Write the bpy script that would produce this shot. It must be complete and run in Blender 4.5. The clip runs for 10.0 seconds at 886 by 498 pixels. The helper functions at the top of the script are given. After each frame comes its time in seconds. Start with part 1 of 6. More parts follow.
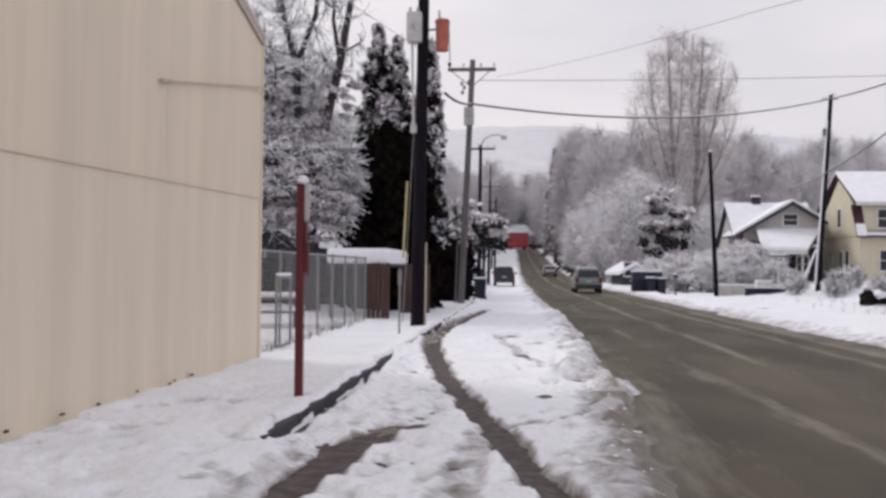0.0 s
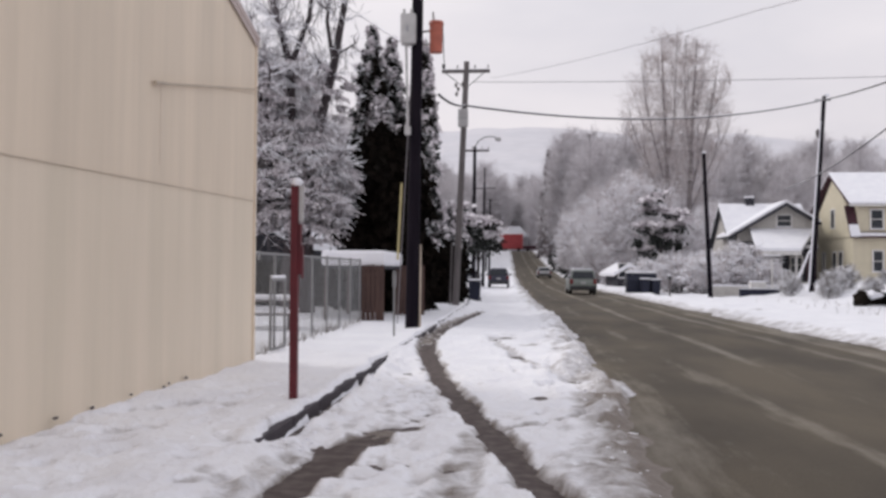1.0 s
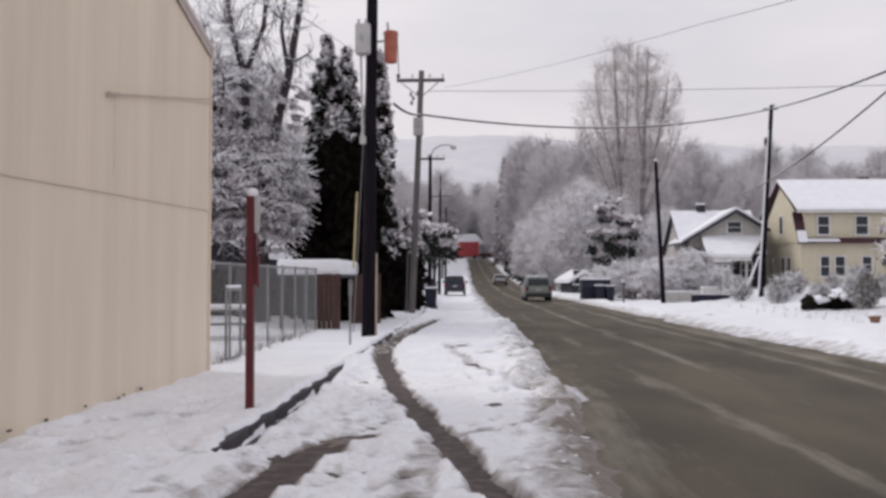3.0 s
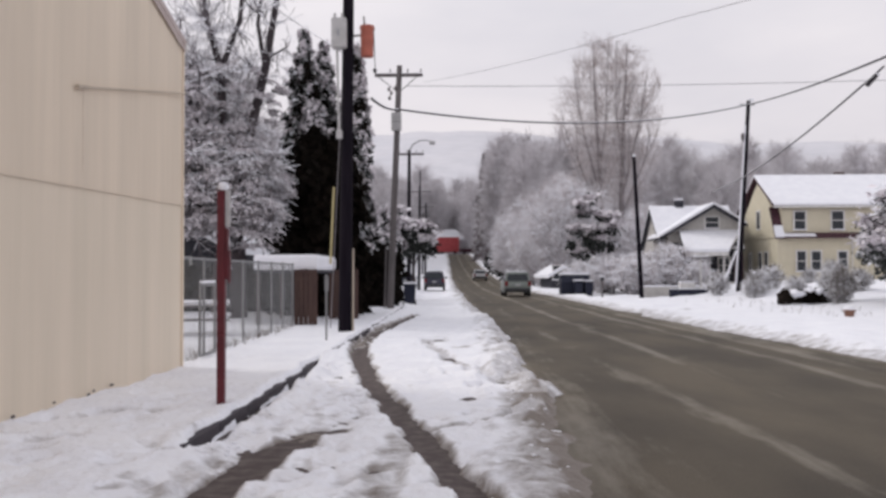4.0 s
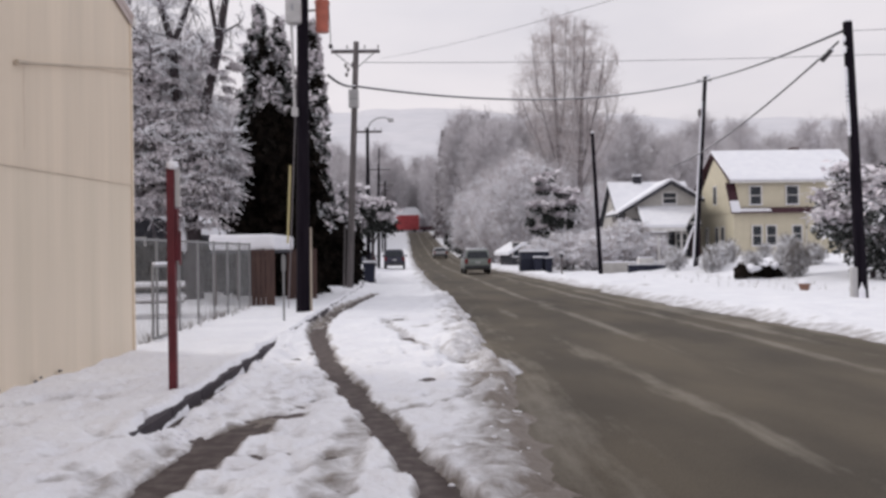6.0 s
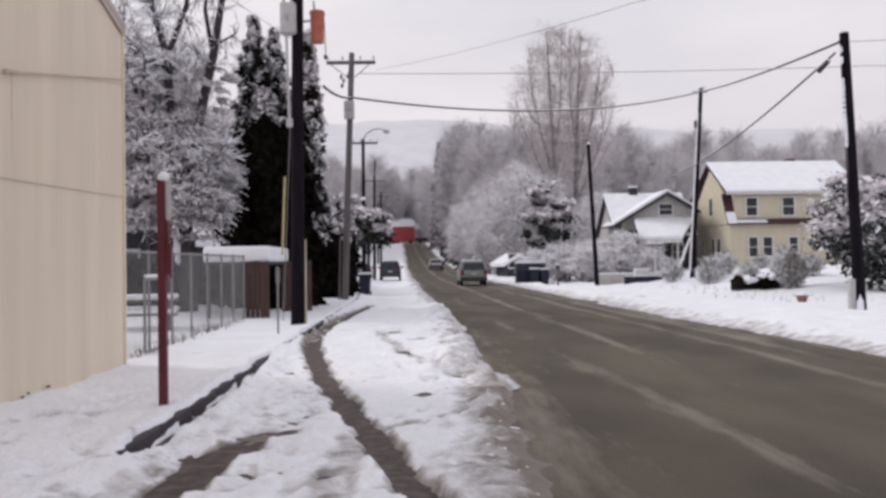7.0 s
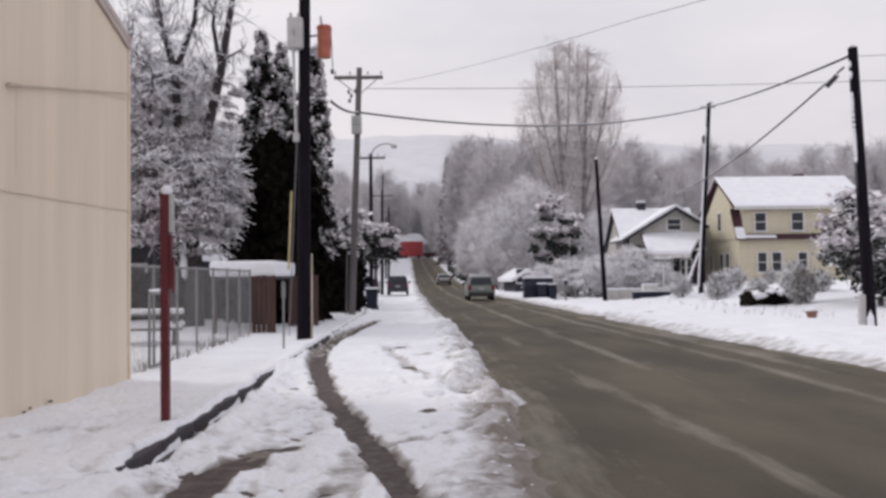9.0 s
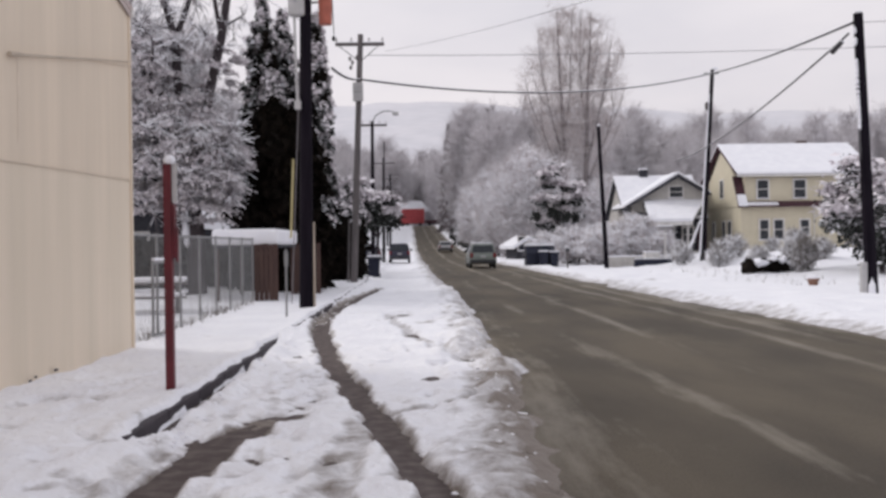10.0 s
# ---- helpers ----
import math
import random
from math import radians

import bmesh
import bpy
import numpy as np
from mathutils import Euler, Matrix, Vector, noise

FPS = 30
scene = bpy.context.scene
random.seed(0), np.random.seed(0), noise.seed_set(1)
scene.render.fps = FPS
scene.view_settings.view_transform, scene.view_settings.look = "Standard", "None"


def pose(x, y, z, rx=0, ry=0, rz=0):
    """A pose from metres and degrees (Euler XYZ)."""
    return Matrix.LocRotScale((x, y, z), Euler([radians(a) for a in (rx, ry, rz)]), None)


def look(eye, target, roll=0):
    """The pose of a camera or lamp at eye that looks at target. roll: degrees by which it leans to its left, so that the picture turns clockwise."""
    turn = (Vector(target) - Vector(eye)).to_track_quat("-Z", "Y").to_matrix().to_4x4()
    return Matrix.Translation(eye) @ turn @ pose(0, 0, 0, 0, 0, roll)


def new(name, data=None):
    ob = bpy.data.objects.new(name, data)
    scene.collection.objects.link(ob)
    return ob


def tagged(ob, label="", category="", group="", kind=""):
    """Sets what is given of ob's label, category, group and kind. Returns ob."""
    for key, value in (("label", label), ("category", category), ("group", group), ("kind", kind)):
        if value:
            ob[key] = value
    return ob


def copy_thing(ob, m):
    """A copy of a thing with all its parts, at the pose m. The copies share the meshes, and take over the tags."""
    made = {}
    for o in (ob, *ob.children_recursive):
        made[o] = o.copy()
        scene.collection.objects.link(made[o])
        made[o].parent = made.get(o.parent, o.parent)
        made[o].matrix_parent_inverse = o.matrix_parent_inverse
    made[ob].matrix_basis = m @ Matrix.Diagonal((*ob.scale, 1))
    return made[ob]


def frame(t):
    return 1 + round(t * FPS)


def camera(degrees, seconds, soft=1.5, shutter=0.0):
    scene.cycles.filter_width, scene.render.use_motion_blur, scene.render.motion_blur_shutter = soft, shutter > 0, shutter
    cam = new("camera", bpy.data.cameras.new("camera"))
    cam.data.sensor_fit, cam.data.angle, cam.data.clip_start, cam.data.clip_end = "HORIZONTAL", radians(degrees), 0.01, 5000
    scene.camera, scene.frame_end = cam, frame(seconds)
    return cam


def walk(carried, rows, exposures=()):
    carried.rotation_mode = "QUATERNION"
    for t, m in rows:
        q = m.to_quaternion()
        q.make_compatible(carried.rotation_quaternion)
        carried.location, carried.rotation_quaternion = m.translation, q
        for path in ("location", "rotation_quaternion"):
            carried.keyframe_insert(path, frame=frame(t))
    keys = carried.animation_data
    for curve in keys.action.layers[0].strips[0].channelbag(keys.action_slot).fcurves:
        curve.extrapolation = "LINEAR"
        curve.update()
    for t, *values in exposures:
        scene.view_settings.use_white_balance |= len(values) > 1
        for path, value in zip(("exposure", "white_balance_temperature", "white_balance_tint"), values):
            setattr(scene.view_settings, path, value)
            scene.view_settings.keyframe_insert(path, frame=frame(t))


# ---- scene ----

# camera: eye x, y, z, turn to the right, tilt up, lean
PATH = [
    (0, -0.028, -0.194, 1.579, -5.667, 1.181, 0.547),
    (0.5, -0.042, -0.176, 1.582, -5.528, 1.255, 0.551),
    (1, -0.035, -0.175, 1.581, -5.321, 1.292, 0.391),
    (1.5, -0.032, -0.225, 1.584, -4.917, 0.695, 0.275),
    (2, -0.027, -0.300, 1.588, -4.323, -0.283, 0.015),
    (2.5, -0.022, -0.348, 1.588, -3.600, -0.079, -0.184),
    (2.7, -0.019, -0.338, 1.592, -3.179, 0.841, -0.143),
    (3.8, 0.064, -0.293, 1.586, -1.704, 2.361, 0.001),
    (4, 0.081, -0.284, 1.576, -1.460, 1.508, -0.169),
    (4.5, 0.114, -0.290, 1.560, -0.766, 0.302, -0.640),
    (5, 0.122, -0.254, 1.563, -0.100, 0.119, -0.749),
    (5.5, 0.106, -0.172, 1.576, 0.544, 0.063, -0.753),
    (7, 0.109, 0.097, 1.604, 1.232, 0.817, -0.807),
    (7.5, 0.122, 0.185, 1.606, 1.111, 1.542, -0.696),
    (8, 0.143, 0.211, 1.599, 0.893, 2.486, -0.664),
    (8.5, 0.149, 0.205, 1.590, 0.778, 3.082, -0.730),
    (9, 0.144, 0.187, 1.599, 0.752, 1.741, -0.723),
    (9.5, 0.135, 0.182, 1.614, 0.686, 0.266, -0.715),
    (10, 0.127, 0.178, 1.622, 0.635, -0.263, -0.769),
]


def view(x, y, z, turn, tilt, lean):
    a, b = radians(turn), radians(tilt)
    return look((x, y, z), (x + math.sin(a) * math.cos(b), y + math.cos(a) * math.cos(b), z + math.sin(b)), lean)


cam = camera(50.69, 10.0, soft=3.0)
walk(cam, [(row[0], view(*row[1:])) for row in PATH], [(0.0, 0.0), (1.5, 0.0), (2.6, -0.09), (3.9, 0.0), (7.6, 0.0), (8.5, -0.06), (9.3, 0.0), (10.0, 0.0)])

# ---- world and light: a pale overcast winter sky ----
SUN_AZ, SUN_EL = radians(-60), radians(38)
world = bpy.data.worlds.new("winter_sky")
scene.world = world
world.use_nodes = True
wn, wl = world.node_tree.nodes, world.node_tree.links
wn.clear()
w_out, w_bg = wn.new("ShaderNodeOutputWorld"), wn.new("ShaderNodeBackground")
w_sky = wn.new("ShaderNodeTexSky")
w_sky.sky_type, w_sky.sun_disc, w_sky.sun_elevation, w_sky.sun_rotation = "NISHITA", False, SUN_EL, SUN_AZ
w_sky.air_density, w_sky.dust_density = 1.0, 4.0
w_co, w_sep, w_ramp = wn.new("ShaderNodeTexCoord"), wn.new("ShaderNodeSeparateXYZ"), wn.new("ShaderNodeValToRGB")
w_noise, w_map = wn.new("ShaderNodeTexNoise"), wn.new("ShaderNodeMapping")
w_mix, w_mul, w_cl = wn.new("ShaderNodeMix"), wn.new("ShaderNodeVectorMath"), wn.new("ShaderNodeMix")
w_mix.data_type = w_cl.data_type = "RGBA"
w_cl.blend_type = "MULTIPLY"
w_mul.operation, w_mul.inputs[3].default_value = "SCALE", 0.10
w_ramp.color_ramp.elements[0].position, w_ramp.color_ramp.elements[0].color = 0.0, (0.70, 0.672, 0.70, 1)
w_ramp.color_ramp.elements[1].position, w_ramp.color_ramp.elements[1].color = 0.6, (0.80, 0.80, 0.835, 1)
el = w_ramp.color_ramp.elements.new(0.13)
el.color = (0.77, 0.735, 0.76, 1)
w_map.inputs["Scale"].default_value = (1.5, 1.5, 5)
w_noise.inputs["Scale"].default_value, w_noise.inputs["Detail"].default_value = 2.0, 5.0
w_cr = wn.new("ShaderNodeValToRGB")
w_cr.color_ramp.elements[0].color, w_cr.color_ramp.elements[1].color = (0.88, 0.88, 0.91, 1), (1.06, 1.04, 1.04, 1)
w_cr.color_ramp.elements[0].position, w_cr.color_ramp.elements[1].position = 0.3, 0.7
wl.new(w_co.outputs["Generated"], w_sep.inputs[0])
wl.new(w_sep.outputs["Z"], w_ramp.inputs[0])
wl.new(w_co.outputs["Generated"], w_map.inputs["Vector"])
wl.new(w_map.outputs[0], w_noise.inputs["Vector"])
wl.new(w_noise.outputs["Fac"], w_cr.inputs[0])
wl.new(w_ramp.outputs[0], w_cl.inputs[6])
wl.new(w_cr.outputs[0], w_cl.inputs[7])
w_cl.inputs[0].default_value = 1.0
wl.new(w_sky.outputs[0], w_mul.inputs[0])
wl.new(w_mul.outputs[0], w_mix.inputs[7])
wl.new(w_cl.outputs[2], w_mix.inputs[6])
w_mix.inputs[0].default_value = 0.06
wl.new(w_mix.outputs[2], w_bg.inputs["Color"])
w_bg.inputs["Strength"].default_value = 1.10
wl.new(w_bg.outputs[0], w_out.inputs["Surface"])

sun = new("sun", bpy.data.lights.new("sun", "SUN"))
sun.data.energy, sun.data.angle, sun.data.color = 1.15, radians(14), (1.0, 0.965, 0.92)
sun.matrix_world = look((0, 0, 60), Vector((0, 0, 60)) - Vector((math.sin(SUN_AZ) * math.cos(SUN_EL), math.cos(SUN_AZ) * math.cos(SUN_EL), math.sin(SUN_EL))))
scene.view_settings.exposure = 0.0


# ---- materials ----
SNOW = (0.84, 0.84, 0.88)


def material(name, c1, c2=None, scale=3.0, rough=0.7, metal=0.0, bump=0.0, bscale=30.0, snow=None, stretch=(1, 1, 1), fine=0.25, islands=0.0, spec=0.3):
    """A procedural surface: two tones at a large scale, fine grain, bump; snow: how far snow lies on upward faces."""
    m = bpy.data.materials.new(name)
    m.use_nodes = True
    n, l = m.node_tree.nodes, m.node_tree.links
    b = n["Principled BSDF"]
    b.inputs["Roughness"].default_value, b.inputs["Metallic"].default_value = rough, metal
    b.inputs["Specular IOR Level"].default_value = spec
    co, mp = n.new("ShaderNodeTexCoord"), n.new("ShaderNodeMapping")
    mp.inputs["Scale"].default_value = stretch
    l.new(co.outputs["Object"], mp.inputs["Vector"])
    big, small = n.new("ShaderNodeTexNoise"), n.new("ShaderNodeTexNoise")
    big.inputs["Scale"].default_value, big.inputs["Detail"].default_value = scale, 4
    small.inputs["Scale"].default_value, small.inputs["Detail"].default_value = bscale, 3
    for t in (big, small):
        l.new(mp.outputs[0], t.inputs["Vector"])
    ramp = n.new("ShaderNodeValToRGB")
    ramp.color_ramp.elements[0].position, ramp.color_ramp.elements[1].position = 0.35, 0.65
    ramp.color_ramp.elements[0].color, ramp.color_ramp.elements[1].color = (*c1, 1), (*(c2 or tuple(v * 0.8 for v in c1)), 1)
    l.new(big.outputs["Fac"], ramp.inputs[0])
    g = n.new("ShaderNodeMapRange")
    g.inputs["To Min"].default_value, g.inputs["To Max"].default_value = 1 - fine, 1 + fine
    l.new(small.outputs["Fac"], g.inputs["Value"])
    mul = n.new("ShaderNodeVectorMath")
    mul.operation = "SCALE"
    l.new(ramp.outputs[0], mul.inputs[0])
    l.new(g.outputs[0], mul.inputs[3])
    col = mul.outputs[0]
    geo = n.new("ShaderNodeNewGeometry")
    if islands:
        ir = n.new("ShaderNodeMapRange")
        ir.inputs["To Min"].default_value, ir.inputs["To Max"].default_value = 1 - islands, 1 + islands
        l.new(geo.outputs["Random Per Island"], ir.inputs["Value"])
        im = n.new("ShaderNodeVectorMath")
        im.operation = "SCALE"
        l.new(col, im.inputs[0])
        l.new(ir.outputs[0], im.inputs[3])
        col = im.outputs[0]
    if snow is not None:
        sp, ad, sm, mx = n.new("ShaderNodeSeparateXYZ"), n.new("ShaderNodeMath"), n.new("ShaderNodeMapRange"), n.new("ShaderNodeMix")
        l.new(geo.outputs["Normal"], sp.inputs[0])
        ad.operation = "MULTIPLY_ADD"
        ad.inputs[1].default_value = 0.9
        l.new(small.outputs["Fac"], ad.inputs[0])
        l.new(sp.outputs["Z"], ad.inputs[2])
        sm.inputs["From Min"].default_value, sm.inputs["From Max"].default_value = 0.45 - snow + 0.5, 0.45 - snow + 0.75
        l.new(ad.outputs[0], sm.inputs["Value"])
        mx.data_type = "RGBA"
        l.new(sm.outputs[0], mx.inputs[0])
        l.new(col, mx.inputs[6])
        mx.inputs[7].default_value = (*SNOW, 1)
        col = mx.outputs[2]
    l.new(col, b.inputs["Base Color"])
    if bump:
        bn = n.new("ShaderNodeBump")
        bn.inputs["Strength"].default_value, bn.inputs["Distance"].default_value = bump, 0.02
        l.new(small.outputs["Fac"], bn.inputs["Height"])
        l.new(bn.outputs[0], b.inputs["Normal"])
    return m


def snow_ground_material():
    """Clean snow with footprints' grain, mixed with grey-brown slush by the slush attribute, which also paints the
    shade in prints.
    """
    m = material("snow_ground", (0.86, 0.86, 0.90), (0.80, 0.80, 0.85), 1.2, 0.6, 0, 0.9, 11.0, fine=0.06, spec=0.2)
    n, l = m.node_tree.nodes, m.node_tree.links
    n["Bump"].inputs["Distance"].default_value = 0.045
    b = n["Principled BSDF"]
    old = b.inputs["Base Color"].links[0].from_socket
    at, mx, nz, ad, mr = n.new("ShaderNodeAttribute"), n.new("ShaderNodeMix"), n.new("ShaderNodeTexNoise"), n.new("ShaderNodeMath"), n.new("ShaderNodeMapRange")
    at.attribute_name = "slush"
    co = n.new("ShaderNodeTexCoord")
    l.new(co.outputs["Object"], nz.inputs["Vector"])
    nz.inputs["Scale"].default_value, nz.inputs["Detail"].default_value, nz.inputs["Roughness"].default_value = 3.4, 6, 0.62
    ad.operation = "MULTIPLY_ADD"
    ad.inputs[1].default_value = 1.2
    l.new(nz.outputs["Fac"], ad.inputs[0])
    l.new(at.outputs["Fac"], ad.inputs[2])
    mr.inputs["From Min"].default_value, mr.inputs["From Max"].default_value = 0.86, 1.36
    l.new(ad.outputs[0], mr.inputs["Value"])
    mx.data_type = "RGBA"
    l.new(mr.outputs[0], mx.inputs[0])
    l.new(old, mx.inputs[6])
    mx.inputs[7].default_value = (0.20, 0.17, 0.15, 1)
    l.new(mx.outputs[2], b.inputs["Base Color"])
    return m


def road_material():
    """Wet asphalt with long streaks of slush along the wheel lines."""
    m = material("wet_asphalt", (0.108, 0.089, 0.066), (0.066, 0.055, 0.043), 0.7, 0.75, 0, 0.25, 60.0, stretch=(1, 0.35, 1), fine=0.3, spec=0.15)
    n, l = m.node_tree.nodes, m.node_tree.links
    b = n["Principled BSDF"]
    old = b.inputs["Base Color"].links[0].from_socket
    co, mp, nz = n.new("ShaderNodeTexCoord"), n.new("ShaderNodeMapping"), n.new("ShaderNodeTexNoise")
    mp.inputs["Scale"].default_value = (2.2, 0.12, 1)
    mp.inputs["Rotation"].default_value = (0, 0, radians(-1.45))
    l.new(co.outputs["Object"], mp.inputs["Vector"])
    l.new(mp.outputs[0], nz.inputs["Vector"])
    nz.inputs["Scale"].default_value, nz.inputs["Detail"].default_value, nz.inputs["Roughness"].default_value = 1.0, 5, 0.6
    at, ad, mr, mx = n.new("ShaderNodeAttribute"), n.new("ShaderNodeMath"), n.new("ShaderNodeMapRange"), n.new("ShaderNodeMix")
    at.attribute_name = "slush"
    ad.operation = "MULTIPLY_ADD"
    ad.inputs[1].default_value = 1.0
    l.new(nz.outputs["Fac"], ad.inputs[0])
    l.new(at.outputs["Fac"], ad.inputs[2])
    pn, pa = n.new("ShaderNodeTexNoise"), n.new("ShaderNodeMath")
    mp2 = n.new("ShaderNodeMapping")
    mp2.inputs["Scale"].default_value = (1.6, 0.5, 1)
    l.new(co.outputs["Object"], mp2.inputs["Vector"])
    l.new(mp2.outputs[0], pn.inputs["Vector"])
    pn.inputs["Scale"].default_value, pn.inputs["Detail"].default_value, pn.inputs["Roughness"].default_value = 1.1, 8, 0.72
    pa.operation = "MULTIPLY_ADD"
    pa.inputs[1].default_value = 0.9
    l.new(pn.outputs["Fac"], pa.inputs[0])
    l.new(ad.outputs[0], pa.inputs[2])
    mr.inputs["From Min"].default_value, mr.inputs["From Max"].default_value = 1.12, 2.0
    l.new(pa.outputs[0], mr.inputs["Value"])
    mx.data_type = "RGBA"
    l.new(mr.outputs[0], mx.inputs[0])
    l.new(old, mx.inputs[6])
    mx.inputs[7].default_value = (0.42, 0.385, 0.33, 1)
    sh, m2 = n.new("ShaderNodeMapRange"), n.new("ShaderNodeMix")
    sh.inputs["From Min"].default_value, sh.inputs["From Max"].default_value = -0.35, -0.65
    l.new(at.outputs["Fac"], sh.inputs["Value"])
    m2.data_type = "RGBA"
    l.new(sh.outputs[0], m2.inputs[0])
    l.new(mx.outputs[2], m2.inputs[6])
    n2, r2 = n.new("ShaderNodeTexNoise"), n.new("ShaderNodeValToRGB")
    n2.inputs["Scale"].default_value, n2.inputs["Detail"].default_value = 7.0, 6
    l.new(co.outputs["Object"], n2.inputs["Vector"])
    l.new(n2.outputs["Fac"], r2.inputs[0])
    r2.color_ramp.elements[0].position, r2.color_ramp.elements[1].position = 0.42, 0.72
    r2.color_ramp.elements[0].color, r2.color_ramp.elements[1].color = (0.080, 0.062, 0.060, 1), (0.15, 0.125, 0.118, 1)
    l.new(r2.outputs[0], m2.inputs[7])
    l.new(m2.outputs[2], b.inputs["Base Color"])
    return m


M_SNOW_GROUND = snow_ground_material()
M_ROAD = road_material()
M_SNOW = material("snow", (0.86, 0.86, 0.90), (0.80, 0.80, 0.85), 2.0, 0.6, 0, 0.4, 18.0, fine=0.04, spec=0.2)
M_KERB = material("wet_concrete", (0.055, 0.045, 0.055), (0.035, 0.029, 0.037), 4, 0.7, 0, 0.4, 40)
M_SIDING = material("beige_metal_siding", (0.73, 0.62, 0.495), (0.65, 0.555, 0.445), 0.9, 0.55, 0, 0.03, 2.3, stretch=(1, 2.2, 0.16), fine=0.05)
M_SIDING_LOW = material("beige_metal_siding_lower", (0.73, 0.63, 0.51), (0.665, 0.58, 0.465), 0.9, 0.55, 0, 0.03, 2.3, stretch=(1, 2.2, 0.16), fine=0.045)
M_TRIM_TAN = material("tan_trim", (0.53, 0.45, 0.365), None, 3, 0.6, fine=0.1)
M_SEAM = material("weathered_seam", (0.63, 0.545, 0.445), (0.56, 0.48, 0.39), 4, 0.6, fine=0.2)
M_STAIN = material("runoff_stain", (0.69, 0.585, 0.475), (0.65, 0.55, 0.445), 6, 0.6, 0, 0, 20, stretch=(1, 1, 0.3), fine=0.15)
M_RAKE = material("faded_rake_trim", (0.50, 0.43, 0.41), (0.40, 0.31, 0.29), 2, 0.6, fine=0.1)
M_STEEL = material("galvanised_steel", (0.27, 0.27, 0.275), (0.21, 0.21, 0.215), 6, 0.5, 0.4, fine=0.15)
M_RED_PAINT = material("dark_red_paint", (0.125, 0.020, 0.028), (0.09, 0.016, 0.022), 5, 0.5, 0, 0.1, 50, fine=0.2)
M_WOOD_POLE = material("creosote_pole", (0.013, 0.010, 0.015), (0.008, 0.006, 0.010), 3, 0.85, 0, 0.5, 30, stretch=(3, 3, 0.3), fine=0.4, spec=0.08)
M_GREY_POLE = material("weathered_grey_pole", (0.17, 0.15, 0.15), (0.11, 0.10, 0.10), 3, 0.8, 0, 0.4, 30, stretch=(3, 3, 0.3), fine=0.3)
M_GREY_BOX = material("pale_grey_enamel", (0.50, 0.49, 0.49), (0.42, 0.41, 0.41), 5, 0.5, fine=0.1)
M_ORANGE = material("faded_orange_enamel", (0.42, 0.125, 0.085), (0.34, 0.10, 0.07), 5, 0.5, fine=0.15)
M_WIRE = material("black_wire", (0.05, 0.045, 0.05), None, 3, 0.6, snow=0.25)
M_WIRE_THIN = material("grey_wire", (0.24, 0.22, 0.23), None, 3, 0.6, snow=0.3)
M_YELLOW_GUARD = material("yellow_plastic", (0.50, 0.43, 0.22), (0.42, 0.36, 0.18), 4, 0.5, fine=0.1)
M_CREAM = material("cream_clapboard", (0.60, 0.545, 0.42), (0.555, 0.505, 0.385), 2, 0.7, 0, 0.1, 20, fine=0.08)
M_TRIM_WHITE = material("white_paint", (0.72, 0.70, 0.68), None, 4, 0.6, fine=0.06)
M_MAROON = material("maroon_shingle", (0.075, 0.03, 0.04), (0.05, 0.022, 0.03), 4, 0.7, 0, 0.3, 30)
M_GREY_SIDING = material("grey_shingle_siding", (0.48, 0.46, 0.435), (0.41, 0.39, 0.37), 3, 0.8, 0, 0.2, 25)
M_DARK = material("dark_wall", (0.045, 0.045, 0.055), (0.03, 0.03, 0.038), 3, 0.8)
M_GLASS = material("window_glass", (0.03, 0.034, 0.042), (0.02, 0.024, 0.03), 2, 0.12, 0, fine=0.05, spec=0.32)
M_BROWN_BOARD = material("brown_stained_board", (0.085, 0.05, 0.042), (0.06, 0.036, 0.032), 3, 0.75, 0, 0.3, 25, stretch=(4, 4, 0.4))
M_BARK = material("dark_bark", (0.060, 0.048, 0.052), (0.035, 0.028, 0.032), 4, 0.9, 0, 0.5, 25, snow=0.05, fine=0.3)
M_TWIG_SNOW = material("snow_laden_twig", (0.20, 0.175, 0.185), (0.12, 0.105, 0.115), 4, 0.8, 0, 0, 4.0, snow=0.34, fine=0.3, islands=0.3)
M_TWIG_FROST = material("frosted_twig", (0.34, 0.30, 0.305), (0.27, 0.235, 0.245), 1, 0.9, 0, 0, 3.0, snow=0.18, fine=0.15, islands=0.25)
M_TRUNK_FROST = material("frosted_bark", (0.27, 0.24, 0.245), (0.2, 0.18, 0.185), 1, 0.9, 0, 0, 4.0, snow=0.05, fine=0.2)
# frosted far twigs, paled further so the colour carries the distance haze
M_FAR_TWIG = material("hazy_frosted_twig", (0.60, 0.57, 0.59), (0.50, 0.475, 0.49), 0.3, 0.9, 0, 0, 1.0, snow=0.05, fine=0.1, islands=0.2)
M_FOLIAGE = material("dark_cedar_foliage", (0.040, 0.044, 0.040), (0.020, 0.022, 0.020), 2, 0.8, 0, 0, 2.2, snow=-0.22, fine=0.4, islands=0.5)
M_FOLIAGE_SNOWY = material("snowy_evergreen_foliage", (0.055, 0.060, 0.055), (0.030, 0.032, 0.03), 2, 0.8, 0, 0, 2.5, snow=0.16, fine=0.4, islands=0.5)
# near-black: the shade inside and low in the evergreens put into the colour
M_FOLIAGE_SHADE = material("foliage_with_painted_shade", (0.013, 0.010, 0.008), (0.008, 0.007, 0.006), 2, 0.95, 0, 0, 3, fine=0.4, islands=0.4, spec=0.04)
M_TWIG_BROWN = material("snow_dusted_brown_twig", (0.19, 0.165, 0.14), (0.12, 0.10, 0.09), 3, 0.8, 0, 0, 5.0, snow=0.32, fine=0.3, islands=0.3)
M_FAR_WALL = material("far_pale_wall", (0.42, 0.40, 0.42), None, 1, 0.8)
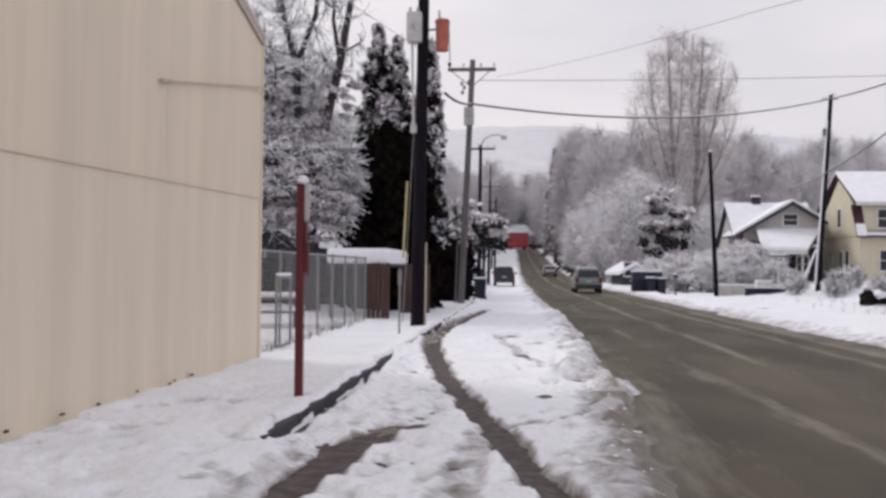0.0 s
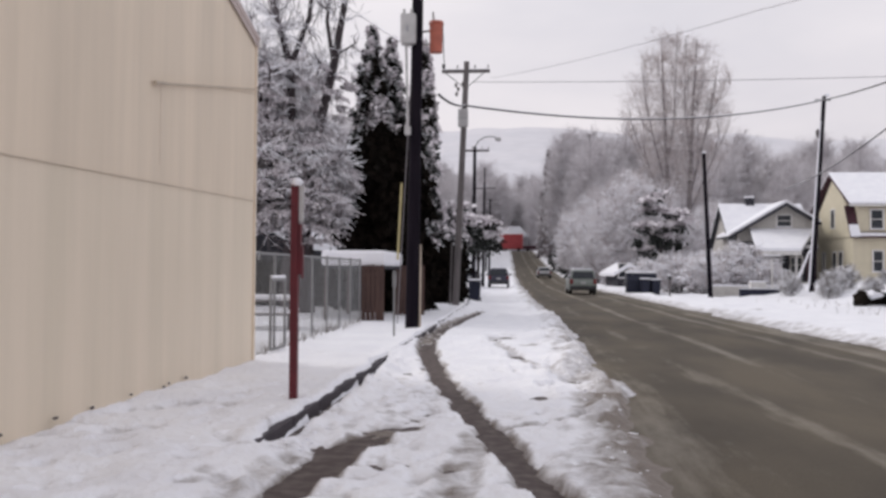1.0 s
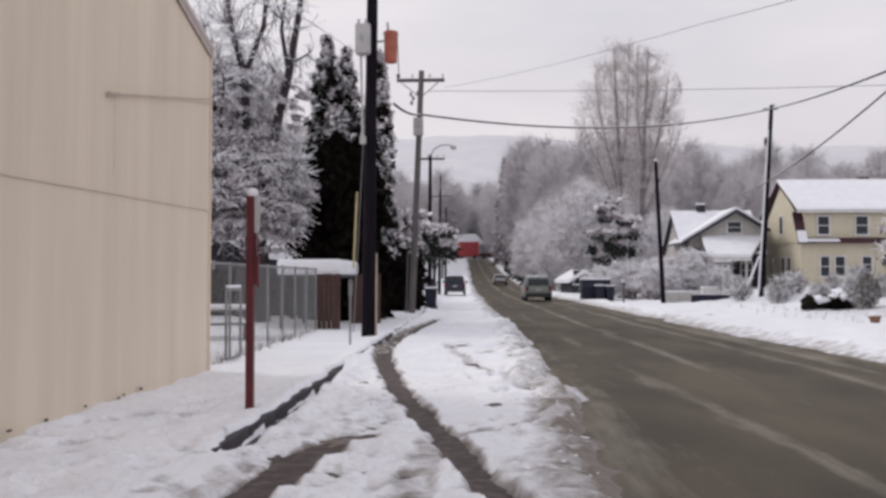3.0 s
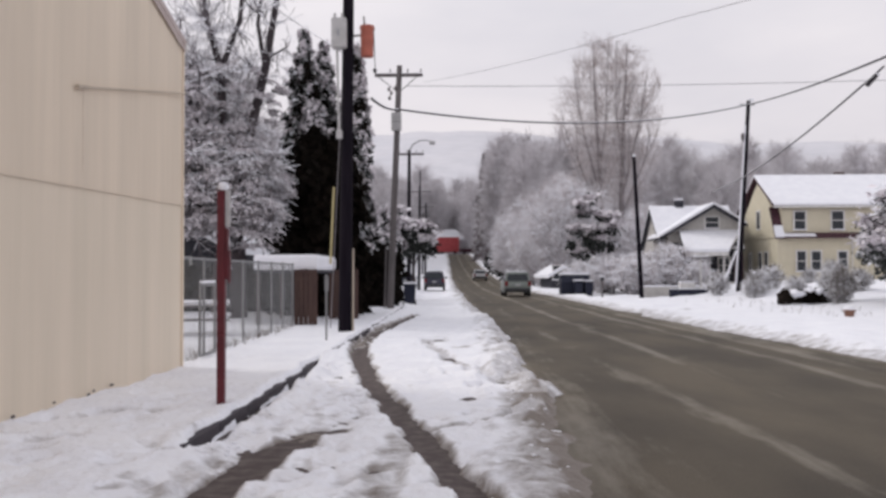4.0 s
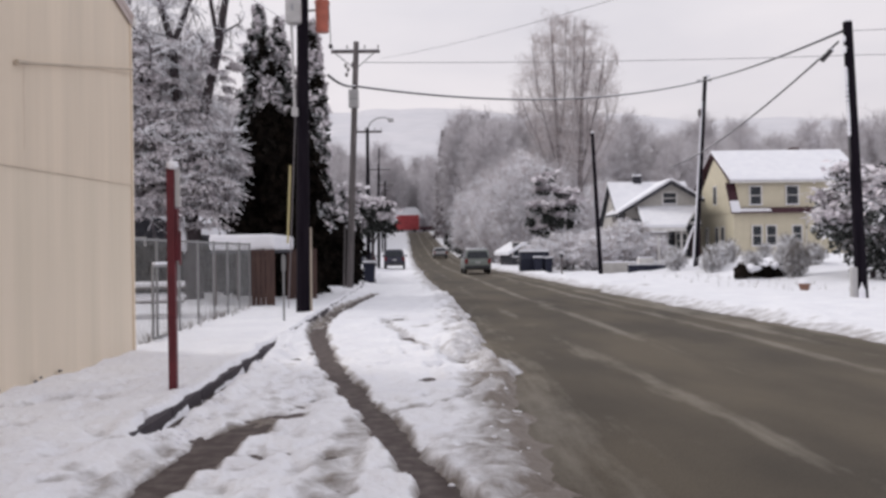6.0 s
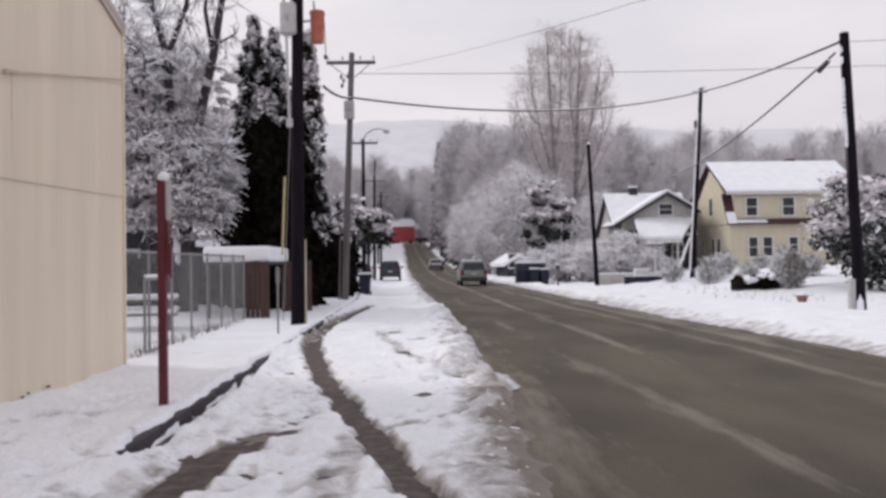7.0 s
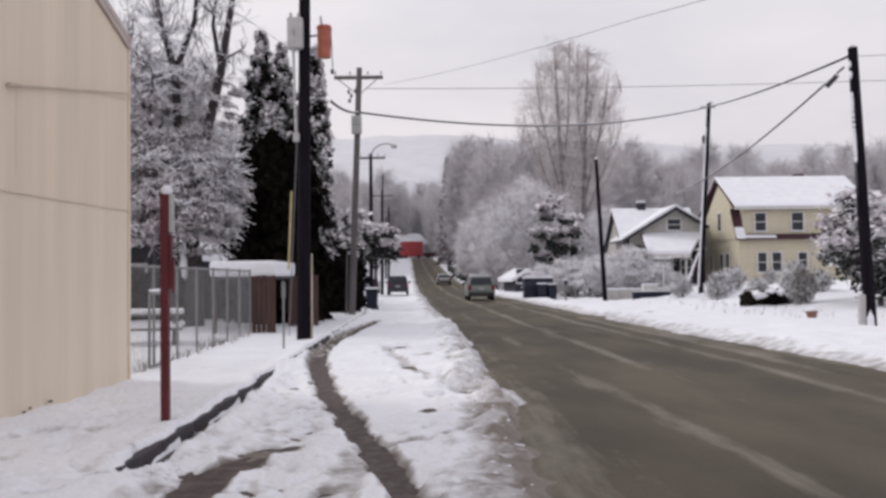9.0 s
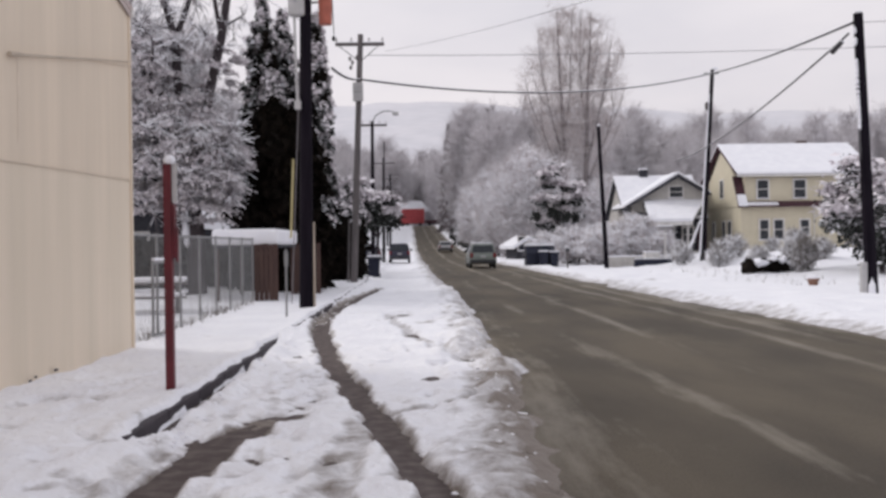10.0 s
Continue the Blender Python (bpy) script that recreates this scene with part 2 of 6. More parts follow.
M_TWIG_PALE = material("thickly_frosted_twig", (0.57, 0.515, 0.515), (0.48, 0.435, 0.44), 1, 0.9, 0, 0, 3.0, snow=0.3, fine=0.12, islands=0.2)
# far bark, frosted and likewise paled for haze
M_FAR_TRUNK = material("hazy_frosted_bark", (0.44, 0.415, 0.43), (0.37, 0.345, 0.36), 1, 0.9, 0, 0, 4.0, fine=0.15)
M_SNOW_SPRAY = material("snow_on_boughs", (0.80, 0.765, 0.79), (0.64, 0.60, 0.63), 1.5, 0.7, 0, 0, 6.0, fine=0.15, islands=0.25, spec=0.1)
# snowy woods with the mist over them put into an even pale colour
M_HILL = material("hazy_frosted_hillside", (0.65, 0.635, 0.67), (0.585, 0.58, 0.62), 0.02, 0.95, 0, 0, 0.09, fine=0.12)
M_TYRE = material("black_rubber", (0.02, 0.02, 0.022), None, 8, 0.8)
M_CHROME = material("alloy", (0.4, 0.4, 0.42), None, 5, 0.4, 0.8)
M_TAIL = material("red_lens", (0.20, 0.02, 0.024), None, 5, 0.25)
M_PLATE = material("pale_plate", (0.5, 0.5, 0.5), None, 5, 0.5)
M_CAR_GREEN = material("grey_green_car_paint", (0.20, 0.225, 0.205), (0.18, 0.20, 0.185), 2, 0.35, 0.2, fine=0.05, spec=0.5)
M_CAR_DARK = material("dark_blue_car_paint", (0.035, 0.035, 0.06), (0.028, 0.028, 0.05), 2, 0.35, 0.2, fine=0.05, spec=0.5)
M_CAR_SILVER = material("silver_car_paint", (0.42, 0.42, 0.43), (0.38, 0.38, 0.39), 2, 0.35, 0.3, fine=0.05, spec=0.5)
M_BUMPER = material("grey_plastic", (0.05, 0.05, 0.055), None, 5, 0.6)
M_BIN = material("dark_blue_plastic", (0.014, 0.017, 0.036), (0.011, 0.013, 0.028), 4, 0.5)
M_RED_TRUCK = material("red_container", (0.42, 0.075, 0.08), (0.36, 0.06, 0.068), 1, 0.6, fine=0.1)
M_TERRACOTTA = material("terracotta", (0.24, 0.13, 0.095), None, 4, 0.7)


# ---- building helpers ----
def link_mesh(name, verts, faces, mat, parent=None, label="", smooth=False):
    me = bpy.data.meshes.new(name)
    me.from_pydata([tuple(v) for v in verts], [], [tuple(f) for f in faces])
    me.materials.append(mat)
    if smooth:
        me.polygons.foreach_set("use_smooth", [True] * len(me.polygons))
    ob = new(name, me)
    ob.parent = parent
    if label:
        ob["label"] = label
    return ob


def part(name, bm, mat, parent=None, label="", smooth=False):
    """One bmesh as one mesh object under a thing or a part."""
    me = bpy.data.meshes.new(name)
    bmesh.ops.recalc_face_normals(bm, faces=bm.faces)
    bm.to_mesh(me)
    bm.free()
    me.materials.append(mat)
    if smooth:
        me.polygons.foreach_set("use_smooth", [True] * len(me.polygons))
    ob = new(name, me)
    ob.parent = parent
    if label:
        ob["label"] = label
    return ob


def thing(name, m, label, category, group=""):
    e = new(name)
    e.empty_display_size = 0.2
    e.matrix_world = m
    return tagged(e, label, category, group)


def box(bm, x0, x1, y0, y1, z0, z1, bevel=0.0):
    r = bmesh.ops.create_cube(bm, size=1.0)
    vs = r["verts"]
    bmesh.ops.scale(bm, vec=(x1 - x0, y1 - y0, z1 - z0), verts=vs)
    bmesh.ops.translate(bm, vec=((x0 + x1) / 2, (y0 + y1) / 2, (z0 + z1) / 2), verts=vs)
    if bevel:
        es = list({e for v in vs for e in v.link_edges})
        bmesh.ops.bevel(bm, geom=es, offset=bevel, segments=2, affect="EDGES", profile=0.6)


def boxm(x0, x1, y0, y1, z0, z1, bevel=0.0):
    bm = bmesh.new()
    box(bm, x0, x1, y0, y1, z0, z1, bevel)
    return bm


def rod(bm, p0, p1, r0, r1=None, n=10):
    """A tapered rod from p0 to p1 with closed ends."""
    p0, p1 = Vector(p0), Vector(p1)
    r1 = r0 if r1 is None else r1
    q = (p1 - p0).to_track_quat("Z", "Y").to_matrix()
    rings = []
    for p, r in ((p0, r0), (p1, r1)):
        rings.append([bm.verts.new(p + q @ Vector((r * math.cos(2 * math.pi * k / n), r * math.sin(2 * math.pi * k / n), 0))) for k in range(n)])
    for k in range(n):
        bm.faces.new((rings[0][k], rings[0][(k + 1) % n], rings[1][(k + 1) % n], rings[1][k]))
    bm.faces.new(list(reversed(rings[0])))
    bm.faces.new(rings[1])


def rodm(p0, p1, r0, r1=None, n=10):
    bm = bmesh.new()
    rod(bm, p0, p1, r0, r1, n)
    return bm


def prism(bm, outline, y0, y1):
    """An outline in x and z drawn out from y0 to y1."""
    a = [bm.verts.new((x, y0, z)) for x, z in outline]
    b = [bm.verts.new((x, y1, z)) for x, z in outline]
    k = len(a)
    bm.faces.new(a)
    bm.faces.new(list(reversed(b)))
    for i in range(k):
        bm.faces.new((a[i], b[i], b[(i + 1) % k], a[(i + 1) % k]))


def prismx(bm, outline, x0, x1):
    """An outline in y and z drawn out from x0 to x1."""
    a = [bm.verts.new((x0, y, z)) for y, z in outline]
    b = [bm.verts.new((x1, y, z)) for y, z in outline]
    k = len(a)
    bm.faces.new(a)
    bm.faces.new(list(reversed(b)))
    for i in range(k):
        bm.faces.new((a[i], b[i], b[(i + 1) % k], a[(i + 1) % k]))


def lump(bm, c, s, rng, rough=0.18, sub=2):
    """A rounded uneven lump of snow or leaves."""
    r = bmesh.ops.create_icosphere(bm, subdivisions=sub, radius=1.0)
    for v in r["verts"]:
        k = 1 + rough * noise.noise(v.co * 1.7 + Vector((c[0], c[1], c[2])) * 3)
        v.co = Vector((c[0] + v.co.x * s[0] * k, c[1] + v.co.y * s[1] * k, c[2] + v.co.z * s[2] * k))


def tubes(segs, n=3):
    """Vertices and faces of many short tapered tubes, given as rows p0, p1, r0, r1."""
    s = np.array([[*a, *b, r0, r1] for a, b, r0, r1 in segs], float)
    p0, p1, r0, r1 = s[:, :3], s[:, 3:6], s[:, 6], s[:, 7]
    d = p1 - p0
    d /= np.maximum(np.linalg.norm(d, axis=1, keepdims=True), 1e-9)
    ref = np.where(np.abs(d[:, 2:3]) > 0.9, np.array([[1.0, 0, 0]]), np.array([[0, 0, 1.0]]))
    u = np.cross(d, ref)
    u /= np.maximum(np.linalg.norm(u, axis=1, keepdims=True), 1e-9)
    w = np.cross(u, d)
    a = 2 * np.pi * np.arange(n) / n + np.pi / 2
    ring = u[:, None, :] * np.cos(a)[None, :, None] + w[:, None, :] * np.sin(a)[None, :, None]
    v = np.concatenate([p0[:, None] + ring * r0[:, None, None], p1[:, None] + ring * r1[:, None, None]], 1).reshape(-1, 3)
    base = (np.arange(len(s)) * 2 * n)[:, None]
    k = np.arange(n)
    f = np.stack([base + k, base + (k + 1) % n, base + n + (k + 1) % n, base + n + k], -1).reshape(-1, 4)
    return v, f


def np_mesh(name, v, f, mat, parent=None, label="", smooth=False):
    me = bpy.data.meshes.new(name)
    me.vertices.add(len(v))
    me.vertices.foreach_set("co", np.asarray(v, np.float32).ravel())
    k = f.shape[1]
    me.loops.add(f.size)
    me.loops.foreach_set("vertex_index", f.astype(np.int32).ravel())
    me.polygons.add(len(f))
    me.polygons.foreach_set("loop_start", np.arange(0, f.size, k, dtype=np.int32))
    me.polygons.foreach_set("use_smooth", np.full(len(f), smooth))
    me.update(calc_edges=True)
    me.validate()
    me.materials.append(mat)
    ob = new(name, me)
    ob.parent = parent
    if label:
        ob["label"] = label
    return ob


def unit(v):
    return v / max(np.linalg.norm(v), 1e-9)


def leaves(rng, centres, outward, size, upness=0.3, spread=0.7):
    """Many small diamond-shaped sprays about the given places."""
    k = len(centres)
    nrm = outward + rng.normal(size=(k, 3)) * spread + np.array([0, 0, upness])
    nrm /= np.linalg.norm(nrm, axis=1, keepdims=True)
    u = np.cross(nrm, rng.normal(size=(k, 3)))
    u /= np.maximum(np.linalg.norm(u, axis=1, keepdims=True), 1e-9)
    w = np.cross(nrm, u)
    s = (size * rng.uniform(0.5, 1.4, k))[:, None]
    v = np.stack([centres + u * s, centres + w * s * 0.55 + nrm * s * 0.15, centres - u * s * 0.9, centres - w * s * 0.55 + nrm * s * 0.15], 1).reshape(-1, 3)
    f = np.arange(4 * k).reshape(-1, 4)
    return v, f


# ---- the lie of the land ----
def kerb_x(y):
    return np.interp(y, [-30, 0, 8, 37, 60, 100, 155, 244, 400], [-2.1, -2.24, -2.31, -2.62, -3.05, -4.1, -5.4, -8.0, -12])


def left_edge(y):
    return np.interp(y, [-30, 0, 12, 20, 30, 60, 100, 155, 244, 400], [1.1, 1.02, 1.15, 1.02, 0.74, -0.1, -1.2, -2.6, -4.9, -9])


def right_edge(y):
    return np.interp(y, [-30, 0, 17, 33, 54, 100, 155, 244, 400], [8.6, 7.9, 7.15, 6.35, 6.0, 4.7, 3.0, 0.5, -4])


def road_z(y):
    return np.interp(y, [-100, 80, 95, 110, 130, 155, 175, 200, 225, 244, 256, 270, 2500], [0, 0, 0.09, 0.35, 0.9, 1.88, 2.75, 4.05, 5.5, 6.45, 6.85, 7.0, 7.0])


LATTICE = np.random.RandomState(5).rand(256, 256)


def vnoise(x, y):
    xi, yi = np.floor(x).astype(int), np.floor(y).astype(int)
    fx, fy = x - xi, y - yi
    fx, fy = fx * fx * (3 - 2 * fx), fy * fy * (3 - 2 * fy)
    g = lambda a, b: LATTICE[a % 256, b % 256]
    return (g(xi, yi) * (1 - fx) + g(xi + 1, yi) * fx) * (1 - fy) + (g(xi, yi + 1) * (1 - fx) + g(xi + 1, yi + 1) * fx) * fy - 0.5


def fbm(x, y, octaves=4):
    return sum(vnoise(x * 2 ** k + 17 * k, y * 2 ** k + 31 * k) / 2 ** k for k in range(octaves))


def step(a, b, x):
    t = np.clip((x - a) / (b - a), 0, 1)
    return t * t * (3 - 2 * t)


def line_distance(x, y, pts):
    best = np.full(x.shape, 1e9)
    for (ax, ay), (bx, by) in zip(pts[:-1], pts[1:]):
        t = np.clip(((x - ax) * (bx - ax) + (y - ay) * (by - ay)) / ((bx - ax) ** 2 + (by - ay) ** 2), 0, 1)
        best = np.minimum(best, np.hypot(x - ax - t * (bx - ax), y - ay - t * (by - ay)))
    return best


TRACK_MAIN = [(0.9, 3.2), (0.30, 5.2), (0.02, 6.68), (-0.5, 9.26), (-1.26, 12.92), (-2.0, 17.6), (-2.22, 20), (-2.3, 24), (-2.12, 29), (-1.75, 35)]
TRACK_SIDE = [(-1.8, 3.5), (-1.74, 5.5), (-1.70, 6.4), (-1.62, 7.7), (-1.44, 8.8), (-1.0, 9.5), (-0.6, 9.9)]
TRACK_FAINT = [(-0.58, 4.0), (-0.56, 7.0), (-0.52, 8.0), (-0.44, 8.8)]
TRACK_CURVE = [(-0.9, 21.5), (-0.71, 19.6), (-0.3, 17.0), (0.13, 14.7), (0.55, 13.0)]
TRACK_CROSS = [(-0.3, 8.9), (0.35, 9.6), (0.75, 10.2)]


def ground(x, y):
    """Height of the snow sheet and how slushy it is; the slush value also carries the prints' painted shade."""
    k, le, re, rz = kerb_x(y), left_edge(y), right_edge(y), road_z(y)
    edge = fbm(x * 0.4 + 3.3, y * 0.35, 3) * 0.6 + fbm(x * 1.2, y * 0.6, 3) * 0.28 + fbm(x * 3.4, y * 2.4, 2) * 0.26
    e = x - le - edge * 0.7
    # shoulder between kerb and carriageway
    rough = fbm(x * 2.6, y * 2.2, 4)
    th = 0.060 + 0.052 * rough + 0.035 * fbm(x * 0.8, y * 0.8, 3) + 0.03 * np.abs(fbm(x * 5.5, y * 4.5, 2))
    bank = np.exp(-((e + 0.42) / 0.42) ** 2)
    clump = fbm(x * 1.9 + 9, y * 1.25, 4)
    th = th + bank * (0.07 + 0.24 * np.maximum(clump, -0.15)) * (0.22 + 0.78 * step(8.5, 12.5, y))
    th = th + 0.07 * np.abs(fbm(x * 5.0 + 3, y * 4.0, 3)) * np.exp(-((e + 0.4) / 0.5) ** 2) * (1 - step(10, 13, y))
    edge_w = 0.5 - 0.36 * step(8.5, 12, y)
    th = th * (1 - step(-edge_w, 0.06, e)) - 0.045 * step(-edge_w, 0.10, e)
    close = 1 - step(9, 13, y)
    slush = np.clip(step(-0.8 - 0.7 * close, 0.05, e) * (0.42 + 0.5 * close) + 0.3 * bank * np.maximum(-clump, 0) + 0.20 * bank * step(10, 12, y), 0, 1) * (x < le + 3)
    # wheel tracks
    far = np.clip((y - 9) * 0.006, 0, 0.05)
    for pts, w, depth, dirt in ((TRACK_MAIN, 0.125, 1.0, 0.75), (TRACK_SIDE, 0.15, 1.0, 0.9), (TRACK_FAINT, 0.14, 0.35, 0.50), (TRACK_CROSS, 0.07, 0.5, 0.52), (TRACK_CURVE, 0.10, 0.5, 0.46)):
        dd = line_distance(x, y, pts) + 0.10 * fbm(x * 3.1 + 5, y * 3.1, 3) - far * (pts is TRACK_MAIN)
        cut = 1 - step(w * 0.75, w * 1.5, dd)
        if pts is TRACK_SIDE:
            cut = cut * (0.2 + 0.8 * (1 - step(8.0, 9.3, y)))
            w_side = 1 - step(8.6, 9.4, y)
        bare = 0.04 * cut * (depth > 0.9) * (w_side if pts is TRACK_SIDE else 1)
        th = th * (1 - depth * cut) - bare
        fade = 1 - 0.75 * step(8.7, 9.4, y) if pts is TRACK_SIDE else 1
        slush = np.maximum(slush, fade * dirt * (1 - step(w * 0.8, w * 2.0, dd)))
    # churned slush beside the gutter
    churn = (1 - step(0.12, 0.42, np.abs(x + 2.05 - 0.02 * y))) * (1 - step(7.4, 9.6, y + 2.5 * fbm(x * 2, y * 2, 3)))
    slush = np.maximum(slush, churn * 0.47)
    th = th - churn * 0.05
    # prints and hollows trodden into the snow
    pits = np.zeros(x.shape)
    near = (y > 4) & (y < 30) & (x > -4.4) & (x < 1.6)
    if near.any():
        px, py = x[near], y[near]
        pit = np.zeros(px.shape)
        rp = np.random.RandomState(12)
        for _ in range(340):
            cx, cy = rp.uniform(-4.1, 1.1), 5 + 20 * rp.uniform(0, 1) ** 1.7
            if rp.uniform() < 0.45:
                cx, cy = rp.uniform(-2.2, -1.3) + 0.02 * cy, rp.uniform(6, 14)
            ra, rb, an = rp.uniform(0.05, 0.12), rp.uniform(0.10, 0.24), rp.uniform(-0.9, 0.9)
            u, w = (px - cx) * math.cos(an) - (py - cy) * math.sin(an), (px - cx) * math.sin(an) + (py - cy) * math.cos(an)
            pit = np.maximum(pit, np.exp(-((u / ra) ** 2 + (w / rb) ** 2) ** 1.5))
        pits[near] = pit
    th = th - 0.055 * pits * (th > 0.02) + 0.03 * np.maximum(fbm(x * 3.7 + 2, y * 3.1, 3), 0) * near
    # grey shade inside the prints, painted through the slush tint
    slush = np.maximum(slush, 0.42 * pits)
    # dark hollows in the shoulder
    for hx, hy, hr in ((0.0, 19.4, 0.28), (0.72, 13.2, 0.22), (0.1, 11.4, 0.14), (0.52, 10.6, 0.12), (0.34, 15.0, 0.18), (0.86, 16.4, 0.2), (-0.25, 16.8, 0.16), (0.5, 18.2, 0.2), (0.66, 11.9, 0.1), (-0.6, 21.5, 0.3)):
        hole = np.exp(-(((x - hx) / hr) ** 2 + ((y - hy) / (hr * 2.4)) ** 2))
        th = th - 0.09 * hole
        slush = np.maximum(slush, 0.62 * hole)
    # gutter at the foot of the kerb, bare near by
    heap = np.exp(-np.maximum(x - k, 0) / 0.16) * step(12.8, 14.2, y + 1.5 * fbm(x * 0 + 8, y * 0.9, 3)) * (0.105 + 0.10 * fbm(x * 0 + 4, y * 0.7, 3))
    th = th + np.where(x > k, heap, 0) + np.where(x > k, 0.05 * np.exp(-((x - k - 0.22) / 0.14) ** 2) * np.maximum(fbm(x * 4, y * 3, 3) + 0.15, 0) * 2, 0)
    gap = (1 - step(0.02, 0.12, x - k - 0.02)) * step(7.6, 8.1, y) * (1 - step(13.4, 15.0, y + fbm(x, y * 1.5) * 1.2))
    th = np.where(x > k, th * (1 - gap) - 0.05 * gap, th)
    z = rz + th
    # pavement behind the kerb
    pz = 0.175 + 0.035 * fbm(x * 2.2 + 40, y * 2.2, 4) + 0.05 * fbm(x * 0.5 + 7, y * 0.5, 3)
    tread = step(0.08, 0.3, -fbm(x * 2.9 + 11, y * 2.3 + 4, 2)) * step(0.5, 0.9, k - x) * (1 - step(9.5, 13, y))
    foot = -0.055 * tread - 0.03 * np.abs(fbm(x * 5.0, y * 5.0, 2)) * (1 - step(10, 14, y))
    pz = pz + foot - 0.05 * pits * (x < k - 0.15)
    lip = step(0.0, 0.07, k + 0.05 * fbm(y * 2.2, x * 0 + 2, 4) * 2 - 0.02 - x)
    pz = pz + 0.02 * np.exp(-((k - x - 0.12) / 0.12) ** 2)
    open_kerb = step(7.45, 8.05, y)
    ramp = step(-0.5, 0.6, k - x)
    lift = lip * open_kerb + ramp * (1 - open_kerb)
    z = np.where(x < k + 0.7, rz + th * (1 - lift) + pz * lift, z)
    # prints on the pavement get the same painted shade
    slush = np.where(x < k, slush * (1 - lift) + np.maximum(0.34 * tread, 0.40 * pits) * lift, slush)
    # far left ground rises a little
    z = z + np.where(x < -9, (np.minimum(-9 - x, 120)) * 0.05 * step(35, 90, y), 0)
    # right verge
    o = x - re - edge * 0.35
    vz = 0.16 * step(-0.1, 0.9, o) - 0.05 + 0.17 * fbm(x * 0.55, y * 0.45, 4) * step(0, 1.5, o) + 0.16 * np.exp(-((o - 1.1) / 0.6) ** 2) * (0.6 + fbm(x * 0 + 5, y * 0.5, 3)) + 0.05 * fbm(x * 2.2, y * 2.2, 3) * step(0.2, 1.0, o)
    yard = 0.95 * step(5.5, 15, o) * step(28, 52, y) * (1 - step(110, 220, y))
    z = np.where(x > re - 0.6, rz + vz + yard, z)
    drive = np.exp(-((y - 36.5 - (x - re) * 0.5) / 1.3) ** 2) * (1 - step(2.5, 4.5, o)) * step(-0.3, 0.3, o)
    z = np.where(x > re - 0.6, z - 0.10 * drive, z)
    slush = np.where(x > re - 1.0, np.maximum(0.62 * (1 - step(-0.1, 1.5, o)), 0.5 * drive), slush)
    return z, slush


def coords(marks):
    """A run of coordinates from (start, end, step) stretches."""
    out = [marks[0][0]]
    for a, b, s in marks:
        out += list(np.linspace(a, b, max(1, round((b - a) / s)) + 1)[1:])
    return np.array(out)


def sheet(name, xs, ys, height, mat):
    gx, gy = np.meshgrid(xs, ys)
    z, slush = height(gx, gy)
    v = np.stack([gx, gy, z], -1).reshape(-1, 3)
    nx, ny = len(xs), len(ys)
    i = (np.arange(ny - 1)[:, None] * nx + np.arange(nx - 1)[None, :]).ravel()
    f = np.stack([i, i + 1, i + nx + 1, i + nx], -1)
    ob = np_mesh(name, v, f, mat, smooth=True)
    at = ob.data.attributes.new("slush", "FLOAT", "POINT")
    at.data.foreach_set("value", slush.astype(np.float32).ravel())
    return ob


gx = coords([(-1500, -300, 200), (-300, -60, 24), (-60, -16, 3), (-16, -6, 0.5), (-6, -4.5, 0.1), (-4.5, -2.9, 0.05), (-2.9, 1.7, 0.032), (1.7, 2.0, 0.06), (2.0, 5, 0.2), (5, 11, 0.15), (11, 24, 0.6), (24, 80, 4), (80, 300, 25), (300, 1500, 200)])
gy = coords([(-400, -60, 60), (-60, -6, 4), (-6, 3, 0.3), (3, 5, 0.1), (5, 14, 0.034), (14, 25, 0.08), (25, 45, 0.25), (45, 90, 0.8), (90, 280, 2.5), (280, 2500, 180)])
snow_ground = tagged(sheet("ground", gx, gy, ground, M_SNOW_GROUND), "snow-covered ground with tyre tracks and slush", "ground", kind="structure")


def road_height(x, y):
    c = (left_edge(y) + right_edge(y)) / 2
    u = x - c
    wob = 0.10 * fbm(x * 0 + 2.5, y * 0.35, 3)
    s = 0.46 * np.exp(-((u + 0.30 + wob) / 0.20) ** 2) * step(13, 20, y) + 0.40 * np.exp(-((u - 1.58 + wob) / 0.22) ** 2) * (0.55 + 0.45 * step(14, 22, y))
    s = s + 0.30 * np.exp(-((u - 1.12 - wob) / 0.15) ** 2) * step(17, 26, y) + 0.26 * np.exp(-((u - 2.35 + wob) / 0.18) ** 2) * step(10, 20, y)
    main = np.interp(y, [4, 6.7, 8.8, 10.7, 13, 16.5, 19], [3.2, 2.99, 2.87, 2.78, 2.66, 2.35, 2.1]) + 0.5 * wob
    s = s + 0.36 * np.exp(-((x - main) / (0.10 + 0.010 * y)) ** 2) * (1 - step(14, 18, y)) + 0.22 * np.exp(-((u + 1.75) / 0.2) ** 2) * step(15, 20, y)
    s = s + 0.12 * np.exp(-((x - 1.38 - 0.02 * (9.4 - y) + wob) / 0.10) ** 2) * (1 - step(12, 15, y)) + 0.12 * np.exp(-((x - 1.12 - wob) / 0.12) ** 2) * (1 - step(9, 12, y))
    s = s - 0.10 * np.exp(-((u - 0.85) / 0.4) ** 2) - 0.10 * np.exp(-((u + 1.1) / 0.4) ** 2)
    s = s + 0.26 * step(1.0, 0.0, x - left_edge(y)) * (x > left_edge(y) - 0.8) + 0.3 * (1 - step(0, 1.0, right_edge(y) - x))
    s = s - 0.7 * (x < left_edge(y) - 0.7)
    return road_z(y) + 0 * x, s


